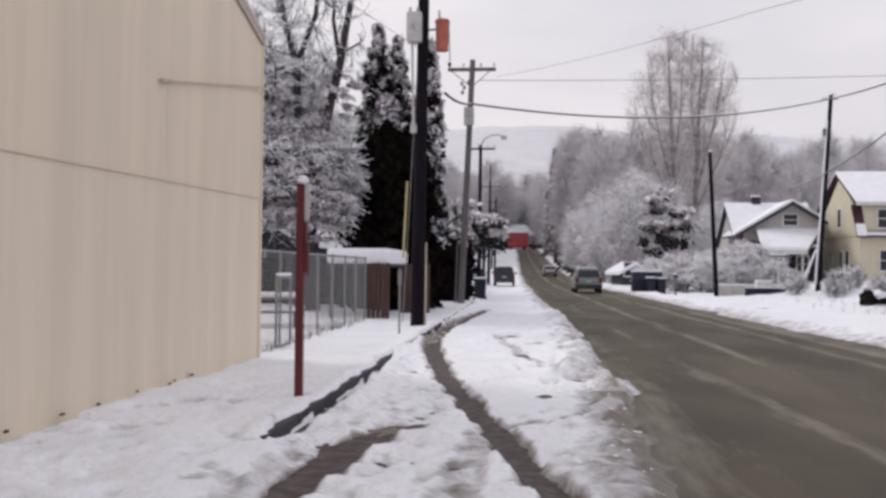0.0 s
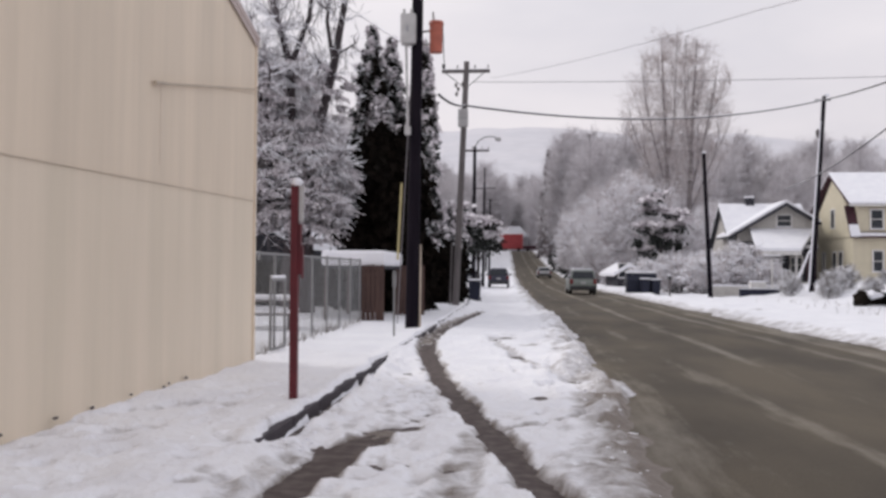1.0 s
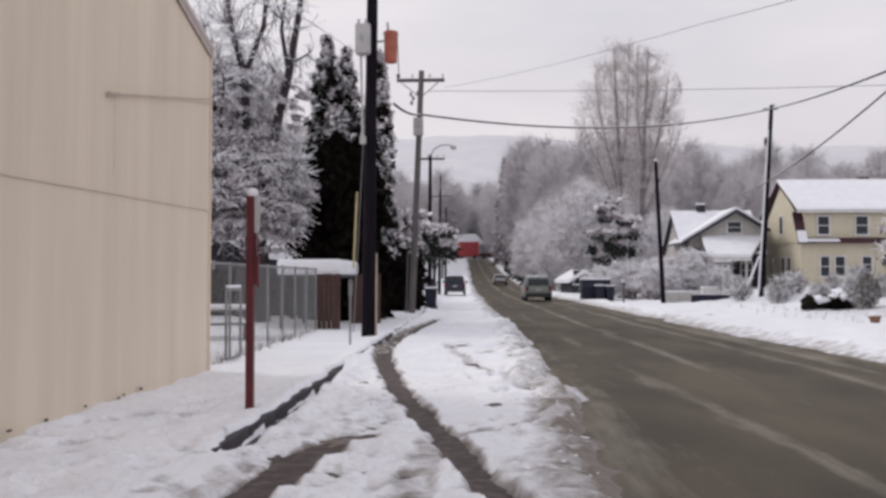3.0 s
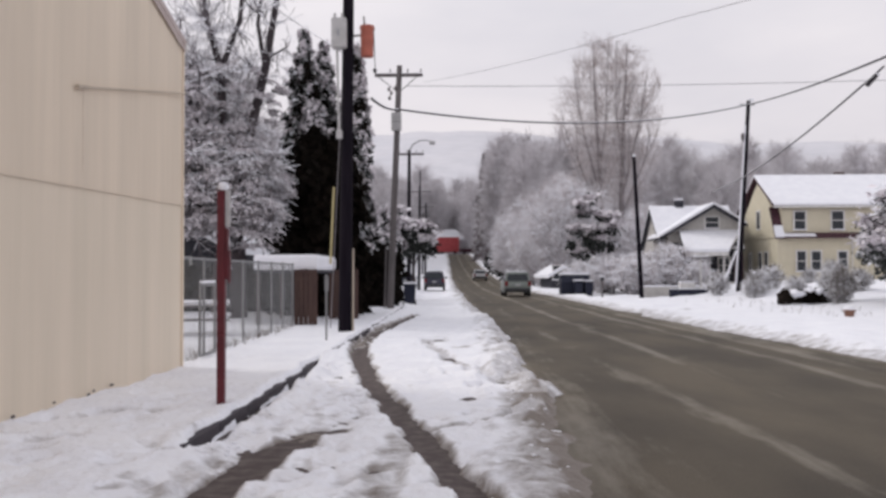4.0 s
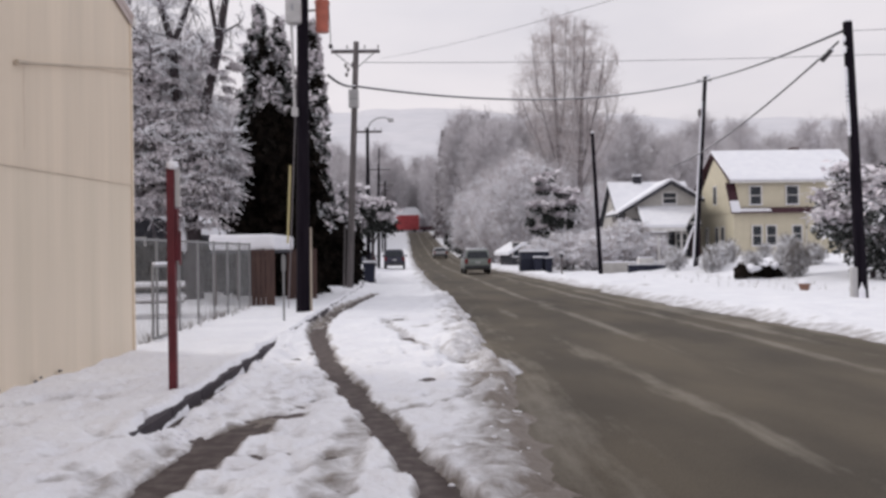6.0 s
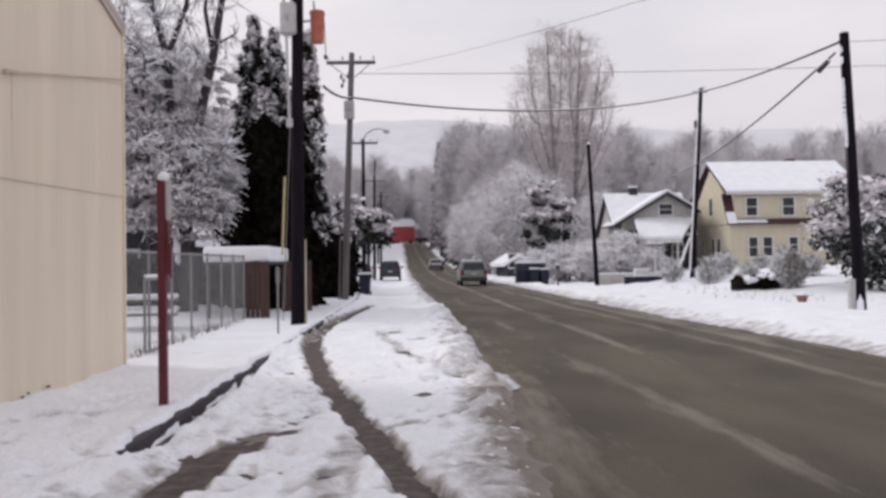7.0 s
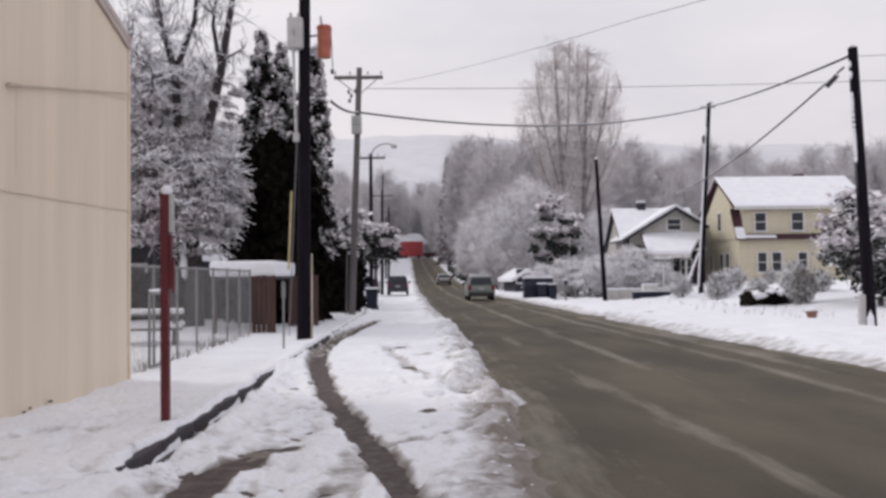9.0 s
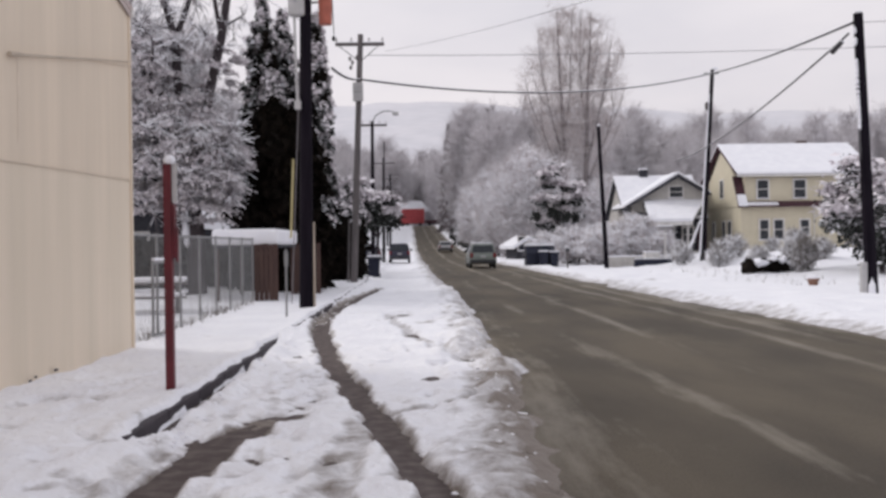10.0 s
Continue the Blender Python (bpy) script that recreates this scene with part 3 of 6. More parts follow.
ry = coords([(-60, 0, 5), (0, 30, 0.4), (30, 60, 1.0), (60, 280, 4)])
rs = np.linspace(0, 1, 120)
RX, RY = np.meshgrid(rs, ry)
ra, rb = kerb_x(RY) - 0.3, right_edge(RY) + 1.0
RX = ra + (rb - ra) * RX
rzz, rsl = road_height(RX, RY)
ri = (np.arange(len(ry) - 1)[:, None] * 120 + np.arange(119)[None, :]).ravel()
road = np_mesh("road", np.stack([RX, RY, rzz], -1).reshape(-1, 3), np.stack([ri, ri + 1, ri + 121, ri + 120], -1), M_ROAD, smooth=True)
road.data.attributes.new("slush", "FLOAT", "POINT").data.foreach_set("value", rsl.astype(np.float32).ravel())
tagged(road, "wet brown-grey asphalt road with slush streaks", "road", kind="structure")

# loose clods of snow along the tracks and the bank
rng = np.random.RandomState(9)
bm = bmesh.new()
for k in range(90):
    y = 7.6 + 20 * rng.uniform() ** 1.8
    j = rng.randint(1, 3) if y >= 11 else 2
    if j == 1:
        x = float(left_edge(y)) - abs(rng.normal()) * 0.4 - 0.25
    else:
        x = float(kerb_x(y)) + rng.uniform(0.08, 0.34)
    z = max(float(ground(np.array([x]), np.array([y]))[0][0]), float(road_z(y)))
    q = rng.uniform(0.010, 0.026)
    r = bmesh.ops.create_icosphere(bm, subdivisions=1, radius=1.0)
    for v in r["verts"]:
        c = v.co * (1 + 0.35 * noise.noise(v.co * 2 + Vector((x, y, 0)) * 7))
        v.co = Vector((x + c.x * q * 1.4, y + c.y * q * 1.2, z + c.z * q * 0.8 + q * 0.3))
for k in range(36):
    y = 6.2 + 9.0 * rng.uniform() ** 1.3
    x = float(left_edge(y)) - 0.15 - abs(rng.normal()) * 0.38
    z = max(float(ground(np.array([x]), np.array([y]))[0][0]), float(road_z(y)))
    q = rng.uniform(0.008, 0.024)
    r = bmesh.ops.create_icosphere(bm, subdivisions=2, radius=1.0)
    for v in r["verts"]:
        c = v.co * (1 + 0.45 * noise.noise(v.co * 1.6 + Vector((x, y, 0)) * 7))
        v.co = Vector((x + c.x * q * 1.5, y + c.y * q * 1.3, z + c.z * q * 0.7))
tagged(part("snow_clods", bm, M_SNOW, None), "small loose clods of snow beside the tracks", "snow", kind="stuff")

# kerb: stones laid end to end
kerb = thing("kerb", pose(0, 0, 0), "dark wet concrete kerb half buried in snow", "kerb")
kerb["kind"] = "structure"
ky = 7.6
while ky < 44:
    x0, x1 = float(kerb_x(ky)), float(kerb_x(ky + 1.2))
    bm = boxm(-0.16, 0.0, 0.006, 1.2, -0.05, 0.135, 0.012)
    k = part("kerb_stone", bm, M_KERB, kerb)
    k.location = (x0, ky, 0)
    k.rotation_euler = (0, 0, -math.atan2(x1 - x0, 1.2))
    ky += 1.206

# ---- the beige metal building ----
def metal_building():
    b = thing("metal_building", pose(-4.32, 0, 0), "beige corrugated metal building with a low gable", "building")
    y0, y1, ye, eave, slope = -9.0, 14.05, 14.05, 5.12, 0.26
    yr = (y0 + y1) / 2

    def top(y):
        return eave + slope * min(y1 - y, y - y0)
    # ribbed sheets in two tiers with a lapped seam, cut by the rake
    rib = 0.3
    for name, lo, hi, mat, off in (("lower_sheeting", 0.0, 2.62, M_SIDING_LOW, 0.0), ("upper_sheeting", 2.60, None, M_SIDING, 0.007)):
        vs, fs = [], []
        prof = []
        y = y0
        while y < y1 - 1e-6:
            for a, h in ((0, 0), (0.10, 0), (0.125, 0.0013), (0.175, 0.0013), (0.2, 0)):
                if y + a <= y1:
                    prof.append((y + a, h))
            y += rib
        prof.append((y1, 0))
        for y, h in prof:
            seam = 2.64 - 0.019 * (14 - y)
            z1 = seam + 0.02 if hi else top(y)
            z0 = 0.0 if hi else seam
            vs += [(h + off, y, z0), (h + off, y, z1)]
        for i in range(len(prof) - 1):
            fs.append((2 * i, 2 * i + 2, 2 * i + 3, 2 * i + 1))
        link_mesh(name, vs, fs, mat, b)
    bm = bmesh.new()
    prism_pts = [(y0, 0), (y1, 0), (y1, eave - 0.01), (yr, top(yr) - 0.01), (y0, eave - 0.01)]
    prismx(bm, prism_pts, -14, -0.03)
    part("wall_core", bm, M_SIDING, b)
    bm = bmesh.new()
    for ya, yb in ((y1 + 0.09, yr), (yr, y0 - 0.09)):
        za, zb = top(min(ya, y1)), top(max(yb, y0))
        if ya > y1:
            za -= slope * 0.09
        if yb < y0:
            zb -= slope * 0.09
        prismx(bm, [(ya, za), (ya, za + 0.09), (yb, zb + 0.09), (yb, zb)], -14.2, 0.055)
    part("roof", bm, M_RAKE, b, "faded metal roof edge")
    bm = bmesh.new()
    for ya, yb in ((y1 + 0.05, yr), (yr, y0)):
        za, zb = top(min(ya, y1)) + 0.09, top(max(yb, y0)) + 0.09
        prismx(bm, [(ya, za), (ya, za + 0.10), (yb, zb + 0.10), (yb, zb)], -14.1, 0.0)
    part("roof_snow", bm, M_SNOW, b, "layer of snow on the roof")
    bm = bmesh.new()
    for ya, yb in ((y1, yr), (yr, y0)):
        prismx(bm, [(ya, top(ya) - 0.09), (ya, top(ya)), (yb, top(yb)), (yb, top(yb) - 0.09)], 0.03, 0.045)
    part("rake_trim", bm, M_RAKE, b)
    part("corner_trim", boxm(-0.05, 0.03, y1 - 0.05, y1 + 0.015, 0, eave - 0.02, 0.004), M_SIDING, b)
    part("seam_flashing", rodm((0.016, y0, 2.64 - 0.019 * 23), (0.016, y1 - 0.06, 2.635), 0.007, 0.006, 6), M_SEAM, b)
    part("gutter_end", boxm(-0.1, 0.07, y1 - 0.02, y1 + 0.12, eave - 0.06, eave + 0.05, 0.02), M_TRIM_WHITE, b)
    # angle bar that runs from mid-wall to the corner
    part("angle_bar", rodm((0.05, 10.1, 3.69), (0.05, y1 - 0.02, 4.38), 0.016, 0.009, 8), M_TRIM_TAN, b, "rusty tan bar rising to the corner")
    part("bar_end", rodm((0.05, 10.02, 3.68), (0.05, 10.35, 3.735), 0.028, 0.02, 8), M_TRIM_TAN, b)
    part("angle_bar", rodm((0.035, 11.6, 3.97), (0.035, y1 - 0.02, 4.31), 0.006, 0.006, 6), M_SEAM, b)
    # stain that has run down from the bar's end, and a patch under it
    for y, w, z0, z1 in ((10.30, 0.02, 2.78, 3.70),):
        part("stain", boxm(0.0085, 0.0105, y - w, y + w, z0, z1, 0.0005), M_STAIN, b, "faint grey-brown run-off stain")
    # small dark lumps for the dark notches along the foot
    rng = np.random.RandomState(4)
    for y in (7.0, 7.9, 8.6, 9.5, 10.4, 10.55, 11.1):
        bm = bmesh.new()
        lump(bm, (0.05, y, 0.2 + rng.uniform(-0.01, 0.03)), (0.016, rng.uniform(0.03, 0.07), 0.016), rng, 0.4, 1)
        part("foot_mark", bm, M_KERB, b, "small dark lump at the foot of the wall")
    return b


metal_building()


# ---- utility poles, wires ----
def cable(name, pts, r, mat, label, sag=0.0, n=24):
    """A hanging cable from point to point."""
    cu = bpy.data.curves.new(name, "CURVE")
    cu.dimensions, cu.bevel_depth, cu.bevel_resolution = "3D", r, 1
    rows = []
    for a, b in zip(pts[:-1], pts[1:]):
        a, b = Vector(a[:3]), Vector(b[:3])
        for i in range(n + (b == Vector(pts[-1][:3]))):
            t = i / n
            rows.append(a.lerp(b, t) - Vector((0, 0, 4 * sag * t * (1 - t) * (b - a).length / 20)))
    sp = cu.splines.new("POLY")
    sp.points.add(len(rows) - 1)
    for p, q in zip(sp.points, rows):
        p.co = (*q, 1)
    cu.materials.append(mat)
    return tagged(new(name, cu), label, "cable")


def pole_base(name, foot, top, r0, r1, mat, label):
    """A pole with its foot in the snow; parts are given in the pole's own metres."""
    e = thing(name, pose(*foot), label, "utility pole", "utility poles")
    d = Vector(top) - Vector(foot)
    part("shaft", rodm((0, 0, -0.3), d, r0, r1, 14), mat, e, smooth=False)
    return e, d


def insulator(bm, x, y, z):
    rod(bm, (x, y, z), (x, y, z + 0.10), 0.02, 0.02, 6)
    rod(bm, (x, y, z + 0.08), (x, y, z + 0.2), 0.045, 0.03, 8)


def crossarm(e, x0, x1, y, z, mat, pins):
    a = part("crossarm", boxm(x0, x1, y - 0.06, y + 0.06, z - 0.06, z + 0.06, 0.01), mat, e)
    part("crossarm_snow", boxm(x0 + 0.02, x1 - 0.02, y - 0.055, y + 0.055, z + 0.06, z + 0.085, 0.008), M_SNOW, a)
    for px in pins:
        bm = bmesh.new()
        insulator(bm, px, y, z + 0.06)
        part("insulator", bm, M_GREY_BOX, a)


def transformer_pole():
    e, d = pole_base("utility_pole", (-2.9, 22.5, 0.1), (-2.74, 22.2, 11.2), 0.17, 0.12, M_WOOD_POLE, "tall dark creosoted pole with transformer and grey cabinet")
    # grey cabinet with a rounded body
    c = part("switch_cabinet", boxm(-0.27, 0.10, -0.52, -0.14, 6.93, 7.66, 0.05), M_GREY_BOX, e, "pale grey metal cabinet")
    part("cabinet_badge", boxm(-0.13, -0.06, -0.526, -0.521, 7.2, 7.36, 0.004), M_CHROME, c)
    for x in (-0.2, -0.02):
        bm = bmesh.new()
        rod(bm, (x, -0.33, 7.64), (x, -0.33, 7.8), 0.04, 0.03, 8)
        part("bushing", bm, M_GREY_BOX, c)
    part("cabinet_bracket", boxm(-0.05, 0.05, -0.15, 0.0, 7.1, 7.5, 0.01), M_STEEL, c)
    # orange can transformer
    bm = bmesh.new()
    rod(bm, (0.56, -0.1, 6.78), (0.56, -0.1, 7.48), 0.155, 0.165, 18)
    rod(bm, (0.56, -0.1, 7.48), (0.56, -0.1, 7.54), 0.19, 0.17, 18)
    t = part("transformer", bm, M_ORANGE, e, "faded orange can transformer")
    part("bushing", rodm((0.5, -0.1, 7.5), (0.48, -0.1, 7.78), 0.035, 0.025, 8), M_GREY_BOX, t)
    part("bushing", rodm((0.66, -0.1, 7.3), (0.74, -0.1, 7.45), 0.03, 0.02, 8), M_GREY_BOX, t)
    for z in (6.98, 7.3):
        part("hanger_arm", rodm((0.1, -0.05, z), (0.42, -0.08, z + 0.02), 0.03, 0.03, 8), M_GREY_BOX, t)
    part("drop_lead", rodm((0.72, -0.1, 7.42), (0.76, -0.1, 6.5), 0.012, 0.012, 6), M_WIRE, t)
    bm = bmesh.new()
    lump(bm, (0.75, -0.1, 6.45), (0.05, 0.05, 0.09), None, 0.2, 1)
    part("cutout", bm, M_WIRE, e)
    # conduit down the side and its elbow
    part("conduit", rodm((-0.10, -0.28, 4.9), (-0.15, -0.30, 6.95), 0.032, 0.032, 8), M_GREY_BOX, e, "pale grey conduit")
    part("conduit_clamp", boxm(-0.17, -0.02, -0.36, -0.16, 4.75, 4.95, 0.02), M_GREY_BOX, e)
    bm = bmesh.new()
    rod(bm, (0.20, -0.02, -0.1), (0.20, -0.02, 2.1), 0.03, 0.03, 8)
    part("cable_guard", bm, M_TRIM_TAN, e, "tan cable guard")
    return e


transformer_pole()


def street_pole():
    e, d = pole_base("utility_pole", (-3.05, 37.6, 0.1), (-2.6, 37.1, 9.95), 0.15, 0.11, M_GREY_POLE, "weathered grey leaning pole with crossarm and cabinet")
    crossarm(e, -0.55, 1.38, -0.5, 9.46, M_GREY_POLE, (-0.5, 0.08, 0.78, 1.31))
    c = part("cabinet", boxm(0.12, 0.52, -0.62, -0.38, 7.22, 7.95, 0.04), M_GREY_BOX, e, "pale grey metal cabinet")
    part("cabinet_seam", boxm(0.13, 0.51, -0.626, -0.622, 7.55, 7.58), M_STEEL, c)
    bm = bmesh.new()
    for x, z in ((0.02, 8.9), (0.12, 8.75), (0.05, 8.55), (0.3, 8.95)):
        lump(bm, (x, -0.5, z), (0.07, 0.07, 0.11), None, 0.4, 1)
    part("fuse_cutout", bm, M_GREY_POLE, e)
    part("brace", rodm((-0.4, -0.5, 9.40), (0.36, -0.45, 8.8), 0.02, 0.02, 6), M_STEEL, e)
    part("brace", rodm((1.15, -0.5, 9.40), (0.44, -0.45, 8.8), 0.02, 0.02, 6), M_STEEL, e)
    part("riser", rodm((-0.2, -0.1, -0.1), (-0.12, -0.15, 2.6), 0.04, 0.04, 8), M_GREY_POLE, e)


street_pole()


def lamp_pole():
    e, d = pole_base("utility_pole", (-3.55, 58, 0.1), (-3.5, 58, 9.3), 0.14, 0.1, M_WOOD_POLE, "dark wooden pole with crossarm and street light")
    crossarm(e, -0.62, 0.95, 0, 8.95, M_GREY_POLE, (-0.55, -0.1, 0.5, 0.9))
    arm = [(0.0, -0.1, 9.05), (0.3, -0.3, 9.52), (0.7, -0.4, 9.74), (1.15, -0.45, 9.76), (1.4, -0.45, 9.70)]
    bm = bmesh.new()
    for a, b in zip(arm[:-1], arm[1:]):
        rod(bm, a, b, 0.035, 0.035, 8)
    l = part("lamp_arm", bm, M_STEEL, e, "curved steel lamp arm")
    part("lamp_head", boxm(1.32, 1.70, -0.58, -0.32, 9.48, 9.71, 0.06), M_GREY_BOX, l, "grey street-light head")


lamp_pole()


def far_pole(x, y, h, arms=True, r=0.14):
    z = float(road_z(y)) + 0.1
    e, d = pole_base("utility_pole", (x, y, z), (x + 0.1, y, z + h), r, r * 0.7, M_WOOD_POLE, "dark wooden pole along the verge")
    if arms:
        crossarm(e, -0.9, 1.1, 0, h - 0.5, M_GREY_POLE, (-0.8, 0.5, 1.0))
    return e


far_pole(-4.15, 82, 9.2)
far_pole(-4.75, 108, 9.4)
far_pole(-5.5, 110, 13.3, False, 0.1)
far_pole(-6.6, 140, 9.4)
mast = far_pole(5.9, 118, 8.5, False)
part("mast_arm", rodm((-2.4, 0, 8.0), (1.6, 0, 8.1), 0.06, 0.06, 8), M_GREY_BOX, mast, "pale snowy mast arm")


def bare_pole():
    e, d = pole_base("utility_pole", (10.35, 55, 0.2), (9.95, 55, 8.45), 0.14, 0.1, M_WOOD_POLE, "plain dark wooden pole with snow on top")
    bm = bmesh.new()
    lump(bm, (d.x, d.y, d.z + 0.03), (0.12, 0.12, 0.1), None, 0.2, 1)
    part("snow_cap", bm, M_SNOW, e)


bare_pole()


def guyed_pole():
    e, d = pole_base("utility_pole", (15.7, 54, 0.75), (16.4, 54, 11.5), 0.15, 0.11, M_WOOD_POLE, "leaning dark pole with snow along one side")
    part("snow_strip", rodm((-0.15, -0.04, 0.1), (d.x * 0.87 - 0.12, -0.04, d.z * 0.87), 0.06, 0.045, 8), M_SNOW, e, "strip of snow blown on the pole")
    part("guy_guard", rodm((-1.0, -0.15, -0.1), (-0.12, -0.12, 2.1), 0.10, 0.05, 8), M_SNOW, e, "snow-plastered guy guard")
    part("top_bracket", boxm(d.x - 0.5, d.x + 0.35, -0.05, 0.05, d.z - 0.25, d.z - 0.16, 0.01), M_STEEL, e)
    bm = bmesh.new()
    lump(bm, (d.x + 0.15, 0, d.z + 0.06), (0.2, 0.12, 0.1), None, 0.2, 1)
    part("snow_cap", bm, M_SNOW, e)
    bm = bmesh.new()
    lump(bm, (d.x - 0.35, 0, d.z - 2.1), (0.13, 0.13, 0.3), None, 0.3, 1)
    part("fitting", bm, M_GREY_POLE, e)


guyed_pole()


def corner_pole():
    e, d = pole_base("utility_pole", (12.6, 26.6, 0.05), (12.14, 26.3, 7.95), 0.18, 0.13, M_WOOD_POLE, "thick dark pole at the roadside with clinging snow")
    rng = np.random.RandomState(3)
    for t in list(np.linspace(0.60, 0.83, 14)) + [0.9, 0.94]:
        p = d * t
        bm = bmesh.new()
        lump(bm, (p.x - 0.14, p.y - 0.05, p.z), (0.05, 0.07, rng.uniform(0.06, 0.16)), None, 0.4, 1)
        part("clinging_snow", bm, M_SNOW, e)
    part("ground_strap", rodm((-0.17, -0.08, 0.9), (d.x * 0.6 - 0.15, d.y * 0.6 - 0.05, d.z * 0.6), 0.016, 0.016, 6), M_STEEL, e)
    bm = bmesh.new()
    lump(bm, (d.x, d.y, d.z + 0.02), (0.12, 0.12, 0.05), None, 0.2, 1)
    part("snow_cap", bm, M_SNOW, e)
    part("riser_guard", boxm(-0.36, -0.2, -0.16, 0.02, -0.1, 0.92, 0.02), M_GREY_BOX, e, "pale grey riser guard")
    bm = bmesh.new()
    lump(bm, (-0.12, -0.24, 0.12), (0.1, 0.1, 0.32), None, 0.4, 2)
    part("snow_clump", bm, M_SNOW, e)


corner_pole()

cable("overhead_cable", [(-3.3, 33, 7.85), (-2.63, 37.3, 8.22), (16.33, 54, 11.3)], 0.05, M_WIRE, "thick black overhead cable with frost", 0.62)
cable("overhead_cable", [(16.33, 54, 11.3), (12.1, 26.5, 7.75)], 0.045, M_WIRE, "thick black overhead cable with frost", 0.1)
cable("overhead_cable", [(12.0, 26.6, 7.45), (17.4, 66, 7.3)], 0.035, M_WIRE, "thick black service drop cable", 0.25)
cable("overhead_cable", [(-2.3, 37.2, 9.15), (16.4, 34, 8.6), (40, 30, 8.2)], 0.016, M_WIRE_THIN, "thin grey overhead wire", 0.1)
cable("overhead_cable", [(-1.65, 37.2, 9.3), (4.2, 18, 6.55), (8, 6, 5.2)], 0.008, M_WIRE_THIN, "thin grey overhead wire", 0.12)
cable("overhead_cable", [(-2.75, 22.2, 6.85), (-5.9, 30.5, 10.2), (-9, 38, 13)], 0.02, M_WIRE_THIN, "thin grey overhead wire", 0.05)
cable("overhead_cable", [(12.14, 26.3, 7.7), (24, 20, 7.0), (40, 12, 6.5)], 0.012, M_WIRE_THIN, "thin grey overhead wire", 0.1)
sp = thing("cable_splice", pose(12.05, 27.2, 7.27), "black splice case hung on the service cable", "splice case")
bm = bmesh.new()
rod(bm, (-0.17, 0.25, -0.16), (0.0, -0.1, 0.08), 0.10, 0.07, 10)
part("case", bm, M_WIRE, sp)


# ---- red post by the kerb ----
def red_post():
    e = thing("sign_post", pose(-2.62, 9.95, 0.12), "dark red square post with a snow cap", "sign post")
    part("post", boxm(-0.042, 0.042, -0.042, 0.042, -0.1, 2.385, 0.006), M_RED_PAINT, e)
    bm = bmesh.new()
    lump(bm, (0.02, 0, 2.42), (0.065, 0.065, 0.055), None, 0.12, 2)
    part("snow_cap", bm, M_SNOW, e, "round cap of snow")
    part("sign_plate", boxm(0.044, 0.095, -0.02, 0.02, 1.98, 2.385, 0.004), M_GREY_BOX, e, "narrow pale plate")
    p = part("sign_board", boxm(0.044, 0.070, -0.03, 0.06, 1.40, 1.96, 0.006), M_RED_PAINT, e, "dark red board")
    part("sign_edge", boxm(0.0705, 0.086, 0.0, 0.07, 1.36, 1.72, 0.004), M_RED_PAINT, p)


red_post()


# ---- far things kept in the yards on the near side ----
def chain_fence():
    x0, y0, x1, y1, h = -4.45, 14.3, -4.68, 25.2, 1.72
    e = thing("chain_link_fence", pose(x0, y0, 0.12), "grey chain-link fence on steel posts", "fence")
    L = math.hypot(x1 - x0, y1 - y0)
    e.rotation_euler = (0, 0, -math.atan2(x1 - x0, y1 - y0))
    for i in range(8):
        y = L * i / 7
        part("post", rodm((0, y, -0.2), (0, y, h + 0.04), 0.024, 0.024, 8), M_STEEL, e)
    part("top_rail", rodm((0, 0, h), (0, L, h), 0.022, 0.022, 8), M_STEEL, e)
    segs = []
    pitch = 0.085
    for s in (1, -1):
        k = -h
        while k < L:
            a = [(k, 0.05), (k + h - 0.05, h)] if s > 0 else [(k, h), (k + h - 0.05, 0.05)]
            (ya, za), (yb, zb) = a
            if ya < 0:
                t = -ya / (yb - ya)
                ya, za = 0, za + (zb - za) * t
            if yb > L:
                t = (L - ya) / (yb - ya)
                yb, zb = L, za + (zb - za) * t
            if yb > ya:
                segs.append(((0.004 * s, ya, za), (0.004 * s, yb, zb), 0.0024, 0.0024))
            k += pitch
    v, f = tubes(segs, 3)
    part_ob = np_mesh("wire_mesh", v, f, M_STEEL, e)
    part_ob["kind"] = "stuff"
    # gate frame next to the building
    g = thing("gate", pose(-4.42, 15.4, 0.15), "steel gate frame with rounded corners", "gate")
    bm = bmesh.new()
    for a, b in (((0, 0, 0.05), (0, 0, 1.25)), ((0, 0, 1.25), (0.02, 0.85, 1.25)), ((0.02, 0.85, 1.25), (0.02, 0.85, 0.05)), ((0, 0, 0.06), (0.02, 0.85, 0.06))):
        rod(bm, a, b, 0.026, 0.026, 8)
    part("frame", bm, M_STEEL, g)
    part("snow", boxm(-0.02, 0.04, 0.02, 0.83, 1.275, 1.32, 0.01), M_SNOW, g)


chain_fence()


def board_screen(x, y, w, turn, n):
    e = thing("board_screen", pose(x, y, 0.1, 0, 0, turn), "dark brown upright board screen", "board fence", "board screens")
    for i in range(n):
        a = w * i / n
        part("board", boxm(a, a + w / n - 0.012, -0.015 + 0.004 * (i % 2), 0.02, 0, 1.6 + 0.01 * (i % 3), 0.004), M_BROWN_BOARD, e)
    for z in (0.3, 1.3):
        part("rail", boxm(0, w, 0.022, 0.07, z, z + 0.08, 0.005), M_BROWN_BOARD, e)
    return e


board_screen(-4.66, 25.3, 0.64, 8, 5)
board_screen(-4.15, 29.0, 0.85, 20, 6)


